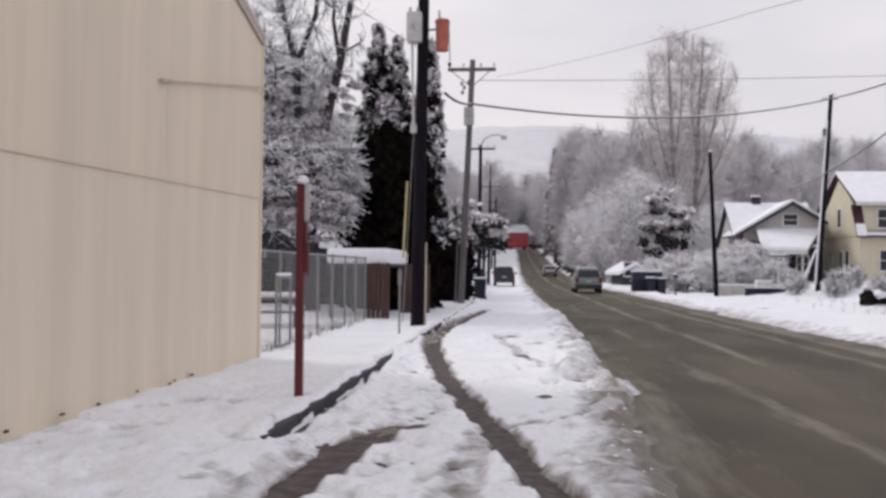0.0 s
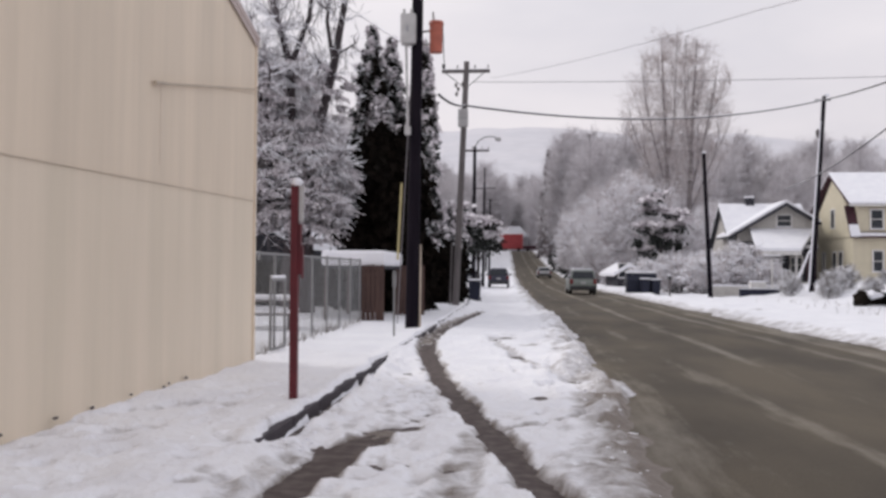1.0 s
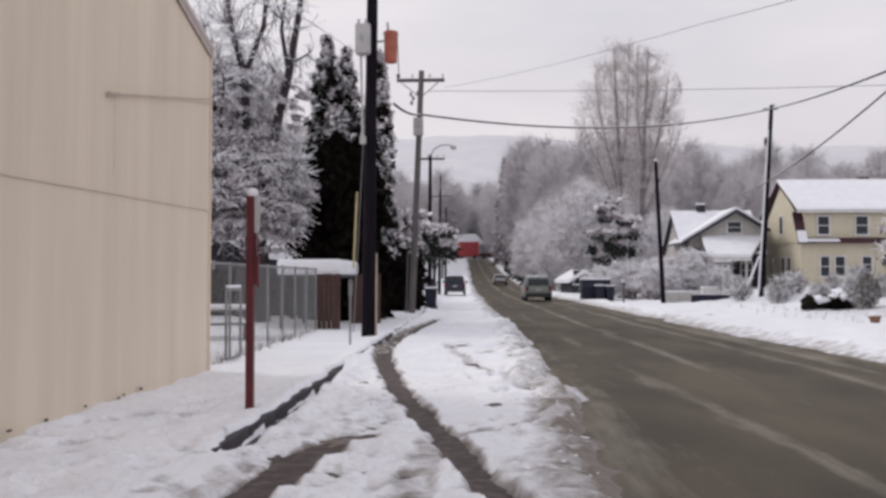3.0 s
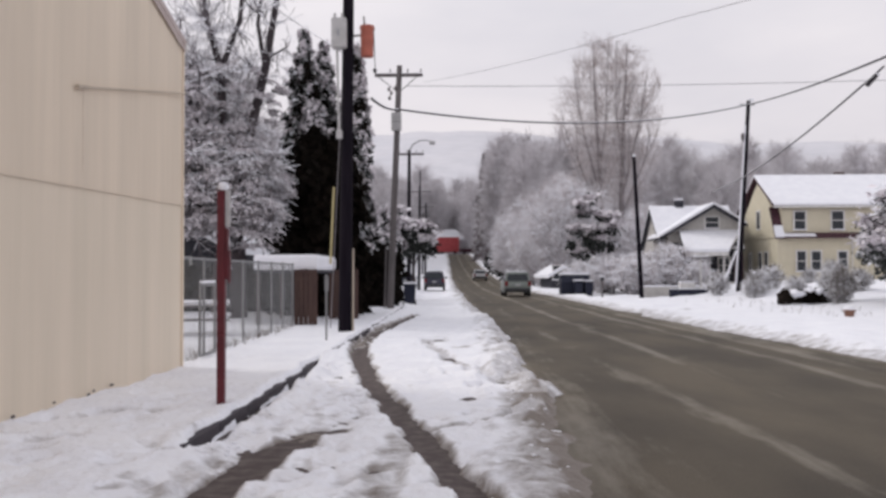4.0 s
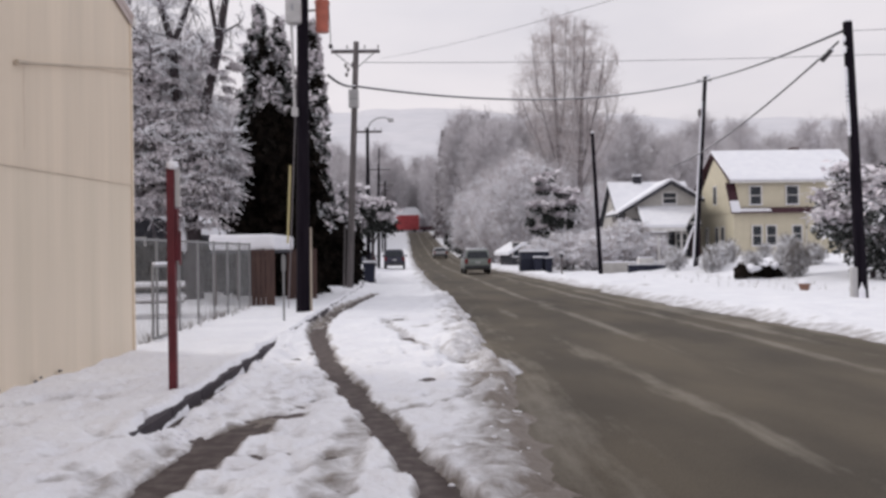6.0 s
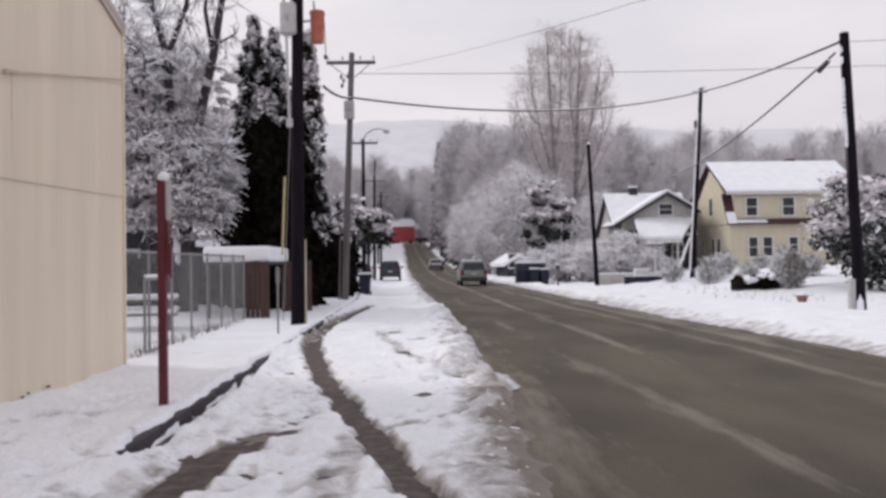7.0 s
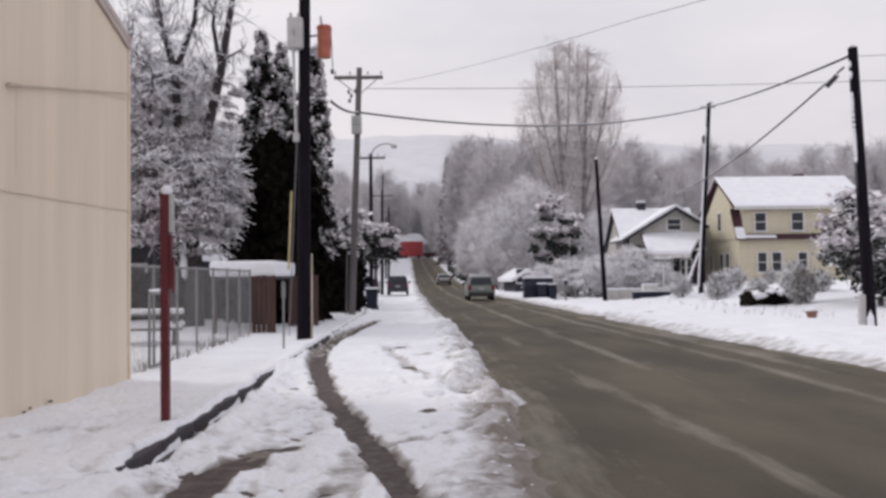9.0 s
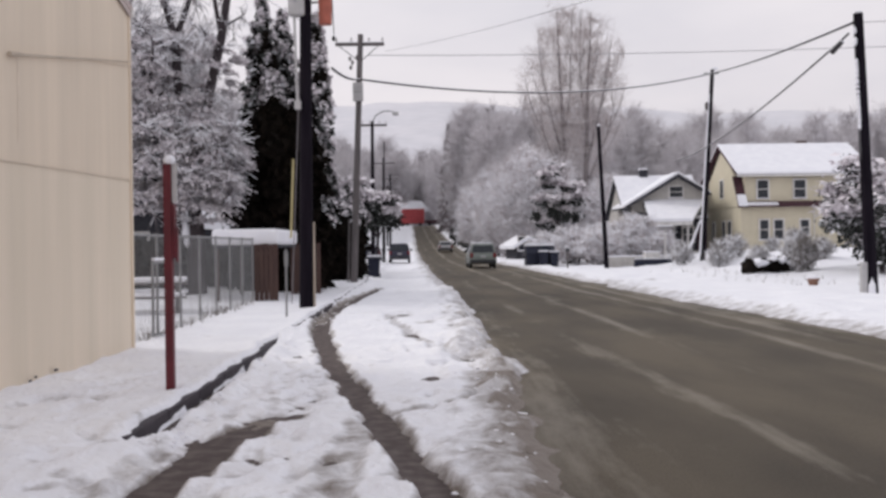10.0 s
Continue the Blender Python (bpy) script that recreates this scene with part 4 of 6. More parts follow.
def carport():
    e = thing("carport", pose(-4.7, 26.6, 0.1), "low flat-roofed carport under thick snow", "carport")
    part("roof", boxm(-1.15, 0.62, -1.0, 2.6, 1.50, 1.58, 0.01), M_DARK, e)
    bm = boxm(-1.17, 0.64, -1.02, 2.62, 1.58, 2.02, 0.10)
    part("roof_snow", bm, M_SNOW, e, "thick slab of snow")
    for x in (-1.05, 0.5):
        for y in (-0.85, 2.4):
            part("post", boxm(x - 0.05, x + 0.05, y - 0.05, y + 0.05, -0.1, 1.50, 0.006), M_BROWN_BOARD, e)


carport()

# thin sign post seen from behind, and the guy wire's guard
e = thing("street_sign", pose(-2.9, 19.5, 0.12), "thin steel sign post seen edge-on", "street sign")
part("post", boxm(-0.02, 0.02, -0.02, 0.02, -0.1, 1.45, 0.004), M_STEEL, e)
part("plate", boxm(-0.045, 0.045, 0.022, 0.026, 1.1, 1.42, 0.002), M_STEEL, e, "grey back of a small sign")
e = thing("guy_wire", pose(-3.5, 24.2, 0.15), "steel guy wire with a yellow guard", "guy wire")
part("wire", rodm((0, 0, 0), (0.62, -1.9, 7.2), 0.012, 0.012, 6), M_WIRE_THIN, e)
part("guard", rodm((0.0, 0.0, 1.7), (0.11, -0.15, 3.7), 0.03, 0.028, 8), M_YELLOW_GUARD, e, "yellow plastic guard tube")


# ---- wheelie bin and dumpsters ----
def wheelie_bin(x, y, s=1.0, name="wheelie_bin"):
    z = float(ground(np.array([x]), np.array([y]))[0][0])
    e = thing(name, pose(x, y, z - 0.02), "dark blue plastic wheeled bin with snow on its lid", "bin", "bins")
    bm = bmesh.new()
    box(bm, -0.28, 0.28, -0.3, 0.3, 0.04, 0.92)
    for v in bm.verts:
        if v.co.z < 0.5:
            v.co.x *= 0.8
            v.co.y *= 0.8
    bmesh.ops.bevel(bm, geom=list(bm.edges), offset=0.03, segments=2, affect="EDGES")
    part("body", bm, M_BIN, e)
    part("lid", boxm(-0.31, 0.31, -0.34, 0.33, 0.92, 0.98, 0.02), M_BIN, e)
    part("lid_snow", boxm(-0.3, 0.3, -0.33, 0.32, 0.98, 1.07, 0.04), M_SNOW, e)
    for wx in (-0.25, 0.25):
        part("wheel", rodm((wx - 0.03, 0.28, 0.1), (wx + 0.03, 0.28, 0.1), 0.1, 0.1, 12), M_TYRE, e)
    part("handle", rodm((-0.25, 0.37, 0.9), (0.25, 0.37, 0.9), 0.018, 0.018, 6), M_BIN, e)
    return e


wheelie_bin(-2.62, 43.9)
wheelie_bin(8.1, 61.6)
wheelie_bin(7.4, 61.5)


def dumpster(x, y):
    z = float(ground(np.array([x]), np.array([y]))[0][0])
    e = thing("dumpster", pose(x, y, z), "dark blue metal dumpster capped with snow", "dumpster")
    bm = bmesh.new()
    prismx(bm, [(-0.7, 0.1), (0.7, 0.1), (0.8, 1.3), (-0.55, 1.3), (-0.8, 0.9)], -0.95, 0.95)
    part("body", bm, M_BIN, e)
    part("lid", boxm(-0.97, 0.97, -0.6, 0.82, 1.3, 1.35, 0.01), M_BIN, e)
    part("lid_snow", boxm(-0.95, 0.95, -0.58, 0.8, 1.35, 1.52, 0.06), M_SNOW, e)
    for sx in (-0.98, 0.95):
        part("lifting_pocket", boxm(sx, sx + 0.04, -0.6, 0.6, 0.6, 0.75, 0.005), M_BIN, e)
    for sx in (-0.7, 0.7):
        part("foot", boxm(sx - 0.08, sx + 0.08, -0.6, 0.6, 0, 0.1), M_BIN, e)


dumpster(7.3, 62.9)


# ---- vehicles ----
def vehicle(name, m, label, paint, kind="suv", snow=True):
    """A car with its nose towards +y: body, cabin, glass, lights, bumpers and wheels."""
    e = thing(name, m, label, "car", "cars")
    if kind == "suv":
        L, W, hb, ht, c0, c1 = 4.5, 1.80, 1.02, 1.66, -2.12, 0.75
    elif kind == "pickup":
        L, W, hb, ht, c0, c1 = 5.3, 1.9, 1.05, 1.78, -0.6, 1.2
    else:
        L, W, hb, ht, c0, c1 = 4.6, 1.76, 0.92, 1.42, -1.6, 0.9
    bm = bmesh.new()
    prismx(bm, [(-L / 2, 0.38), (-L / 2 + 0.1, 0.3), (L / 2 - 0.12, 0.3), (L / 2, 0.42), (L / 2 - 0.03, 0.7), (L / 2 - 0.25, hb - 0.16), (c1 + 0.35, hb), (-L / 2 + 0.08, hb), (-L / 2 - 0.02, 0.75)], -W / 2, W / 2)
    bmesh.ops.recalc_face_normals(bm, faces=bm.faces)
    bmesh.ops.bevel(bm, geom=list(bm.edges), offset=0.055, segments=3, affect="EDGES")
    body = part("body", bm, paint, e, smooth=False)
    bm = bmesh.new()
    lo, hi = W / 2 - 0.04, W / 2 - 0.20
    ring = [(c0 - 0.02, hb - 0.04, lo), (c1 + 0.45, hb - 0.04, lo), (c1 - 0.25, ht, hi), (c0 + 0.22, ht, hi)]
    a = [bm.verts.new((-w, y, z)) for y, z, w in ring]
    b = [bm.verts.new((w, y, z)) for y, z, w in ring]
    bm.faces.new(a), bm.faces.new(list(reversed(b)))
    for i in range(4):
        bm.faces.new((a[i], b[i], b[(i + 1) % 4], a[(i + 1) % 4]))
    bmesh.ops.recalc_face_normals(bm, faces=bm.faces)
    bmesh.ops.bevel(bm, geom=list(bm.edges), offset=0.06, segments=3, affect="EDGES")
    cab = part("cabin", bm, paint, e)

    def pane(pts, nm):
        bm = bmesh.new()
        vs = [bm.verts.new(p) for p in pts]
        f = bm.faces.new(vs)
        f.normal_update()
        r = bmesh.ops.extrude_face_region(bm, geom=[f])
        n = f.normal.copy()
        for v in r["geom"]:
            if isinstance(v, bmesh.types.BMVert):
                v.co += n * 0.012
        return part(nm, bm, M_GLASS, cab)
    zr0, zr1 = hb + 0.06, ht - 0.12
    f0, f1 = (zr0 - hb) / (ht - hb), (zr1 - hb) / (ht - hb)
    yb = lambda f: c0 - 0.02 + 0.24 * f - 0.008
    wv = lambda f: lo + (hi - lo) * f
    pane([(-wv(f0) + 0.1, yb(f0), zr0), (wv(f0) - 0.1, yb(f0), zr0), (wv(f1) - 0.09, yb(f1), zr1), (-wv(f1) + 0.09, yb(f1), zr1)], "rear_window")
    yf = lambda f: c1 + 0.45 - 0.70 * f + 0.008
    pane([(wv(f0) - 0.08, yf(f0), zr0), (-wv(f0) + 0.08, yf(f0), zr0), (-wv(f1) + 0.08, yf(f1), zr1), (wv(f1) - 0.08, yf(f1), zr1)], "windscreen")
    for s in (-1, 1):
        ya, ybk = c0 + 0.3, c1 - 0.05
        mid = (ya + ybk) / 2
        for u, v in ((ya, mid - 0.05), (mid + 0.05, ybk)):
            q = [(s * (wv(f0) + 0.004), u, zr0), (s * (wv(f1) + 0.004), u + 0.06, zr1), (s * (wv(f1) + 0.004), v - 0.06, zr1), (s * (wv(f0) + 0.004), v, zr0)]
            pane(q if s > 0 else list(reversed(q)), "side_window")
        part("tail_light", boxm(s * (W / 2 - 0.12) - 0.11, s * (W / 2 - 0.12) + 0.11, -L / 2 - 0.035, -L / 2 + 0.1, hb - 0.30, hb + 0.02, 0.03), M_TAIL, body, "red tail light")
        part("headlight", boxm(s * (W / 2 - 0.28) - 0.18, s * (W / 2 - 0.28) + 0.18, L / 2 - 0.2, L / 2 - 0.0, 0.62, 0.78, 0.04), M_CHROME, body, "clear headlight")
        mir = part("wing_mirror", boxm(s * (W / 2 + 0.1) - 0.1, s * (W / 2 + 0.1) + 0.1, c1 + 0.1, c1 + 0.22, hb + 0.02, hb + 0.2, 0.03), M_BUMPER, body)
        for wy in (-L / 2 + 0.85, L / 2 - 0.85):
            bm = bmesh.new()
            rod(bm, (s * (W / 2 - 0.2), wy, 0.335), (s * (W / 2 + 0.01), wy, 0.335), 0.335, 0.335, 22)
            bmesh.ops.bevel(bm, geom=[ed for ed in bm.edges if ed.calc_length() < 0.12], offset=0.03, segments=2, affect="EDGES")
            wh = part("wheel", bm, M_TYRE, e)
            part("rim", rodm((s * (W / 2 + 0.012), wy, 0.335), (s * (W / 2 + 0.022), wy, 0.335), 0.2, 0.17, 16), M_CHROME, wh)
    part("rear_bumper", boxm(-W / 2 + 0.03, W / 2 - 0.03, -L / 2 - 0.09, -L / 2 + 0.12, 0.34, 0.58, 0.05), M_BUMPER, e)
    part("front_bumper", boxm(-W / 2 + 0.03, W / 2 - 0.03, L / 2 - 0.12, L / 2 + 0.06, 0.32, 0.56, 0.05), M_BUMPER, e)
    part("number_plate", boxm(-0.18, 0.18, -L / 2 - 0.045, -L / 2 - 0.03, 0.72, 0.86, 0.006), M_PLATE, body)
    if snow:
        bm = boxm(-hi + 0.08, hi - 0.08, c0 + 0.32, c1 - 0.32, ht - 0.02, ht + 0.10, 0.06)
        part("roof_snow", bm, M_SNOW, e, "snow on the roof")
    else:
        for s in (-1, 1):
            part("roof_rail", rodm((s * (hi - 0.1), c0 + 0.4, ht + 0.03), (s * (hi - 0.1), c1 - 0.4, ht + 0.03), 0.02, 0.02, 6), M_BUMPER, e)
    return e


vehicle("suv", pose(3.45, 65, 0.0, 0, 0, 1.4), "grey-green estate car with snow on its roof", M_CAR_GREEN, "suv")
vehicle("sedan", pose(1.75, 122, 0.66, 1.5, 0, 1.4), "silver saloon car driving up the hill", M_CAR_SILVER, "sedan", False)
vehicle("pickup", pose(6.4, 103, 0.3, 0.8, 0, 1.4), "pale parked pickup truck beside the verge", M_CAR_SILVER, "pickup")
vehicle("parked_suv", pose(-2.75, 82, 0.1, 0, 0, 1.4), "dark blue parked car with a snowy roof", M_CAR_DARK, "suv")
vehicle("parked_sedan", pose(-5.6, 88, 0.15, 0, 0, 1.4), "dark car parked beside the verge under snow", M_CAR_DARK, "sedan")


def red_truck():
    e = thing("red_truck", pose(-3.6, 253, 6.8), "red box truck crossing at the crest", "truck")
    c = part("container", boxm(-4.6, 1.6, -1.2, 1.2, 0.6, 4.6, 0.05), M_RED_TRUCK, e)
    for i in range(14):
        x = -4.5 + i * 0.45
        part("rib", boxm(x, x + 0.1, -1.24, -1.2, 0.7, 4.5), M_RED_TRUCK, c)
    part("flatbed", boxm(1.7, 7.0, -1.2, 1.2, 0.6, 1.5, 0.05), M_MAROON, e, "dark flat trailer bed")
    for x in (-4, -3, 0.5, 3, 6):
        part("wheel", rodm((x, -1.2, 0.45), (x, -0.9, 0.45), 0.45, 0.45, 14), M_TYRE, e)


red_truck()


# ---- houses ----
def house_window(parent, x0, x1, z0, z1, y, name="window"):
    """A sash window in a wall that faces -y."""
    w = part(name, boxm(x0, x1, y - 0.035, y + 0.02, z0, z1), M_GLASS, parent, "dark sash window")
    for a, b, c, d in ((x0 - 0.1, x0, z0 - 0.06, z1 + 0.1), (x1, x1 + 0.1, z0 - 0.06, z1 + 0.1), (x0, x1, z1, z1 + 0.1), (x0 - 0.12, x1 + 0.12, z0 - 0.1, z0)):
        part("frame", boxm(a, b, y - 0.06, y, c, d, 0.006), M_TRIM_WHITE, w)
    zm = (z0 + z1) / 2
    part("sash_bar", boxm(x0, x1, y - 0.05, y - 0.036, zm - 0.025, zm + 0.025), M_TRIM_WHITE, w)
    part("sill_snow", boxm(x0 - 0.1, x1 + 0.1, y - 0.09, y - 0.01, z0 - 0.06, z0 - 0.0, 0.01), M_SNOW, w)
    return w


def clapboards(parent, x0, x1, y, z0, z1, mat, course=0.16):
    """Overlapping boards on a wall that faces -y, each a part of its own."""
    z = z0
    while z < z1 - 0.02:
        zt = min(z + course, z1)
        bm = bmesh.new()
        prismx(bm, [(y - 0.03, z), (y - 0.008, zt), (y, zt), (y, z)], x0, x1)
        part("clapboard", bm, mat, parent)
        z = zt


def cream_house():
    e = thing("house", pose(20.6, 62, 0.85), "cream clapboard gambrel house with a snowy roof", "house")
    W, D = 8.7, 8.0
    z1, z2, zr = 3.05, 5.05, 7.35
    part("wall", boxm(0, W, 0, D, -0.4, z1), M_CREAM, e)
    part("dormer_wall", boxm(0.35, W - 0.35, 0.25, D - 0.25, z1, z2), M_CREAM, e)
    # gambrel end walls
    for x0, x1 in ((0, 0.2), (W - 0.2, W)):
        bm = bmesh.new()
        prismx(bm, [(0, z1 - 0.05), (D, z1 - 0.05), (D - 1.0, z2 - 0.05), (D / 2, zr - 0.12), (1.0, z2 - 0.05)], x0, x1)
        part("gable_wall", bm, M_CREAM, e)
    clapboards(e, 0.0, W, 0, 0.1, z1 - 0.1, M_CREAM)
    clapboards(e, 0.36, W - 0.36, 0.25, z1 + 0.3, z2, M_CREAM)
    # upper roof, steep lower skirts, eaves
    bm = bmesh.new()
    prismx(bm, [(-0.2, z2 - 0.02), (-0.2, z2 + 0.10), (D / 2, zr + 0.1), (D + 0.2, z2 + 0.1), (D + 0.2, z2 - 0.02), (D / 2, zr - 0.02)], -0.3, W + 0.3)
    roof = part("roof", bm, M_MAROON, e, "shingled roof")
    bm = bmesh.new()
    prismx(bm, [(-0.22, z2 + 0.1), (-0.17, z2 + 0.24), (D / 2, zr + 0.28), (D + 0.17, z2 + 0.24), (D + 0.22, z2 + 0.1), (D / 2, zr + 0.1)], -0.28, W + 0.28)
    bmesh.ops.recalc_face_normals(bm, faces=bm.faces)
    bmesh.ops.bevel(bm, geom=list(bm.edges), offset=0.04, segments=2, affect="EDGES")
    part("roof_snow", bm, M_SNOW, roof, "thick even snow")
    for x0, x1 in ((-0.28, 0.35), (W - 0.35, W + 0.28)):
        bm = bmesh.new()
        prismx(bm, [(-0.35, z1 - 0.1), (-0.28, z1 + 0.04), (0.75, z2 + 0.06), (0.82, z2 - 0.06)], x0, x1)
        part("gambrel_skirt", bm, M_MAROON, e, "dark maroon gambrel edge")
        bm = bmesh.new()
        prismx(bm, [(-0.38, z1 + 0.0), (-0.40, z1 + 0.16), (0.05, z1 + 0.8), (0.08, z1 + 0.62)], x0 + 0.04, x1)
        part("skirt_snow", bm, M_SNOW, e)
    bm = bmesh.new()
    prismx(bm, [(-0.45, z1 - 0.06), (-0.45, z1 + 0.03), (0.24, z1 + 0.34), (0.24, z1 - 0.06)], 0.36, W - 0.36)
    pent = part("pent_roof", bm, M_MAROON, e, "maroon pent roof between the storeys")
    bm = bmesh.new()
    prismx(bm, [(-0.42, z1 + 0.045), (-0.42, z1 + 0.1), (-0.05, z1 + 0.26), (-0.05, z1 + 0.22)], 0.36, 2.4)
    part("pent_snow", bm, M_SNOW, pent)
    part("eave_trim", boxm(-0.3, W + 0.3, -0.235, -0.2, z2 - 0.04, z2 + 0.09), M_TRIM_WHITE, e)
    for x0, x1, za, zb in ((1.25, 1.8, 0.85, 2.12), (2.2, 2.78, 0.85, 2.12), (3.95, 4.5, 1.1, 2.1)):
        house_window(e, x0, x1, za, zb, -0.03)
    for x0, x1 in ((1.2, 1.9), (3.65, 4.4), (6.75, 7.45)):
        house_window(e, x0, x1, z1 + 0.55, z2 - 0.28, 0.22)
    # windows on the end that faces the road
    for ya, yb, za, zb in ((2.0, 2.6, 0.9, 2.1), (3.3, 3.9, 0.9, 2.1), (5.6, 6.2, 0.9, 2.1), (3.6, 4.3, 3.8, 5.0)):
        w = part("window", boxm(-0.03, 0.05, ya, yb, za, zb), M_GLASS, e, "dark sash window")
        for a, b, c, d in ((ya - 0.1, ya, za - 0.1, zb + 0.1), (yb, yb + 0.1, za - 0.1, zb + 0.1), (ya, yb, zb, zb + 0.1), (ya, yb, za - 0.1, za)):
            part("frame", boxm(-0.05, 0, a, b, c, d), M_TRIM_WHITE, w)
    part("downpipe", rodm((4.85, -0.06, 0), (4.85, -0.06, z1), 0.04, 0.04, 8), M_TRIM_WHITE, e)
    part("chimney", boxm(6.1, 6.7, D / 2 + 1.6, D / 2 + 2.2, zr - 1.2, zr + 0.6, 0.02), M_BROWN_BOARD, e)
    return e


cream_house()


def slab(top, bottom):
    """A solid between two outlines of the same number of corners."""
    bm = bmesh.new()
    u, d = [bm.verts.new(p) for p in top], [bm.verts.new(p) for p in bottom]
    bm.faces.new(u)
    bm.faces.new(list(reversed(d)))
    for i in range(len(u)):
        j = (i + 1) % len(u)
        bm.faces.new((u[i], d[i], d[j], u[j]))
    return bm


def bungalow():
    e = thing("bungalow", pose(17.4, 66, 0.8), "grey bungalow with snowy gable roof and porch", "house")
    # main body, its ridge along the road's side
    bm = bmesh.new()
    prismx(bm, [(0.5, -0.4), (7.5, -0.4), (7.5, 2.7), (4.0, 5.45), (0.5, 2.7)], -3.4, 2.0)
    part("wall", bm, M_GREY_SIDING, e)
    bm = bmesh.new()
    prismx(bm, [(-0.1, 2.32), (-0.1, 2.45), (4.0, 5.6), (8.1, 2.45), (8.1, 2.32), (4.0, 5.45)], -3.7, 2.2)
    roof = part("roof", bm, M_DARK, e, "dark shingled roof")
    bm = bmesh.new()
    prismx(bm, [(-0.12, 2.45), (-0.06, 2.66), (4.0, 5.8), (8.06, 2.66), (8.12, 2.45), (4.0, 5.6)], -3.68, 2.18)
    part("roof_snow", bm, M_SNOW, roof, "thick even snow")
    # gabled wing towards the road
    bm = bmesh.new()
    prism(bm, [(-3.2, -0.4), (2.0, -0.4), (2.0, 4.2), (0, 5.4), (-3.2, 3.48)], 0, 3.9)
    part("wing_wall", bm, M_GREY_SIDING, e)
    bm = bmesh.new()
    prism(bm, [(-3.85, 3.12), (-3.85, 3.25), (0, 5.56), (2.3, 4.18), (2.3, 4.05), (0, 5.42)], -0.5, 4.0)
    wing = part("wing_roof", bm, M_DARK, e, "dark shingled roof")
    bm = bmesh.new()
    prism(bm, [(-3.83, 3.25), (-3.80, 3.44), (0, 5.74), (2.26, 4.37), (2.28, 4.19), (0, 5.56)], -0.46, 4.0)
    part("roof_snow", bm, M_SNOW, wing, "thick even snow")
    for x, z in ((-3.85, 3.25), (2.3, 4.18)):
        bm = bmesh.new()
        prism(bm, [(x, z - 0.2), (x, z), (0, 5.56), (0, 5.32)], -0.56, -0.5)
        part("rake_board", bm, M_DARK, e)
    # porch with a low sloping roof, cut back at its end
    part("porch_floor", boxm(-3.2, 1.6, -3.2, 0, -0.3, 0.15), M_GREY_SIDING, e)
    lay = lambda z: [(-2.75, -3.6, 2.0 + z), (0.1, -3.6, 2.0 + z), (1.95, -0.02, 3.45 + z), (-2.35, -0.02, 3.45 + z)]
    pr = part("porch_roof", slab(lay(0.15), lay(0.0)), M_DARK, e)
    part("porch_snow", slab(lay(0.36), lay(0.154)), M_SNOW, pr)
    part("fascia", boxm(-2.75, 0.1, -3.65, -3.61, 1.9, 2.14), M_TRIM_WHITE, pr)
    # dark panel over the grey wall, added as the porch's shade
    part("porch_shade_panel", boxm(-3.1, 1.95, -0.06, -0.02, 0.15, 2.9), M_DARK, e, "dark panel standing in for the shade under the porch roof")
    for x in (-2.6, -1.6, -0.1):
        part("porch_post", boxm(x - 0.07, x + 0.07, -3.2, -3.06, 0.15, 1.95, 0.01), M_TRIM_WHITE, e)
    for x0, x1 in ((-2.9, -2.1), (-1.2, -0.3), (0.4, 1.1)):
        house_window(e, x0, x1, 0.8, 1.8, -0.06)
    house_window(e, -0.5, 0.4, 3.95, 4.7, -0.0)
    part("front_door", boxm(1.4, 2.1, -0.11, -0.062, 0.15, 2.1, 0.01), M_MAROON, e)
    part("chimney", boxm(-1.75, -1.15, 3.8, 4.4, 5.2, 6.2, 0.02), M_DARK, e)
    part("chimney_snow", boxm(-1.75, -1.15, 3.8, 4.4, 6.2, 6.33, 0.04), M_SNOW, e)


bungalow()


def dark_house(x, y, w, d, h, turn, label, wall=M_DARK):
    z = float(road_z(y)) + 0.1
    e = thing("house", pose(x, y, z, 0, 0, turn), label, "house")
    bm = bmesh.new()
    prism(bm, [(-w / 2, -0.3), (w / 2, -0.3), (w / 2, h), (0, h + w * 0.3), (-w / 2, h)], 0, d)
    part("wall", bm, wall, e)
    for s in (-1, 1):
        bm = bmesh.new()
        prism(bm, [(s * (w / 2 + 0.5), h - 0.3), (s * (w / 2 + 0.5), h), (0, h + w * 0.3 + 0.25), (0, h + w * 0.3 - 0.05)], -0.5, d + 0.5)
        part("roof", bm, M_SNOW, e, "snow-covered roof slope")
    for a in (-w / 4, w / 4):
        house_window(e, a - 0.4, a + 0.4, 0.9, 2.1, 0.0)


dark_house(-13.2, 37, 7, 8, 2.6, 0, "dark low house behind the snowy trees")
dark_house(-8.5, 72, 6, 8, 2.8, 10, "dark low house among the trees")
dark_house(-13.5, 285, 10, 12, 5.0, -55, "far pale house with a snowy roof beyond the crest", M_FAR_WALL)
dark_house(8.9, 86, 2.2, 3, 1.3, 15, "small dark shed behind the snowy trees")


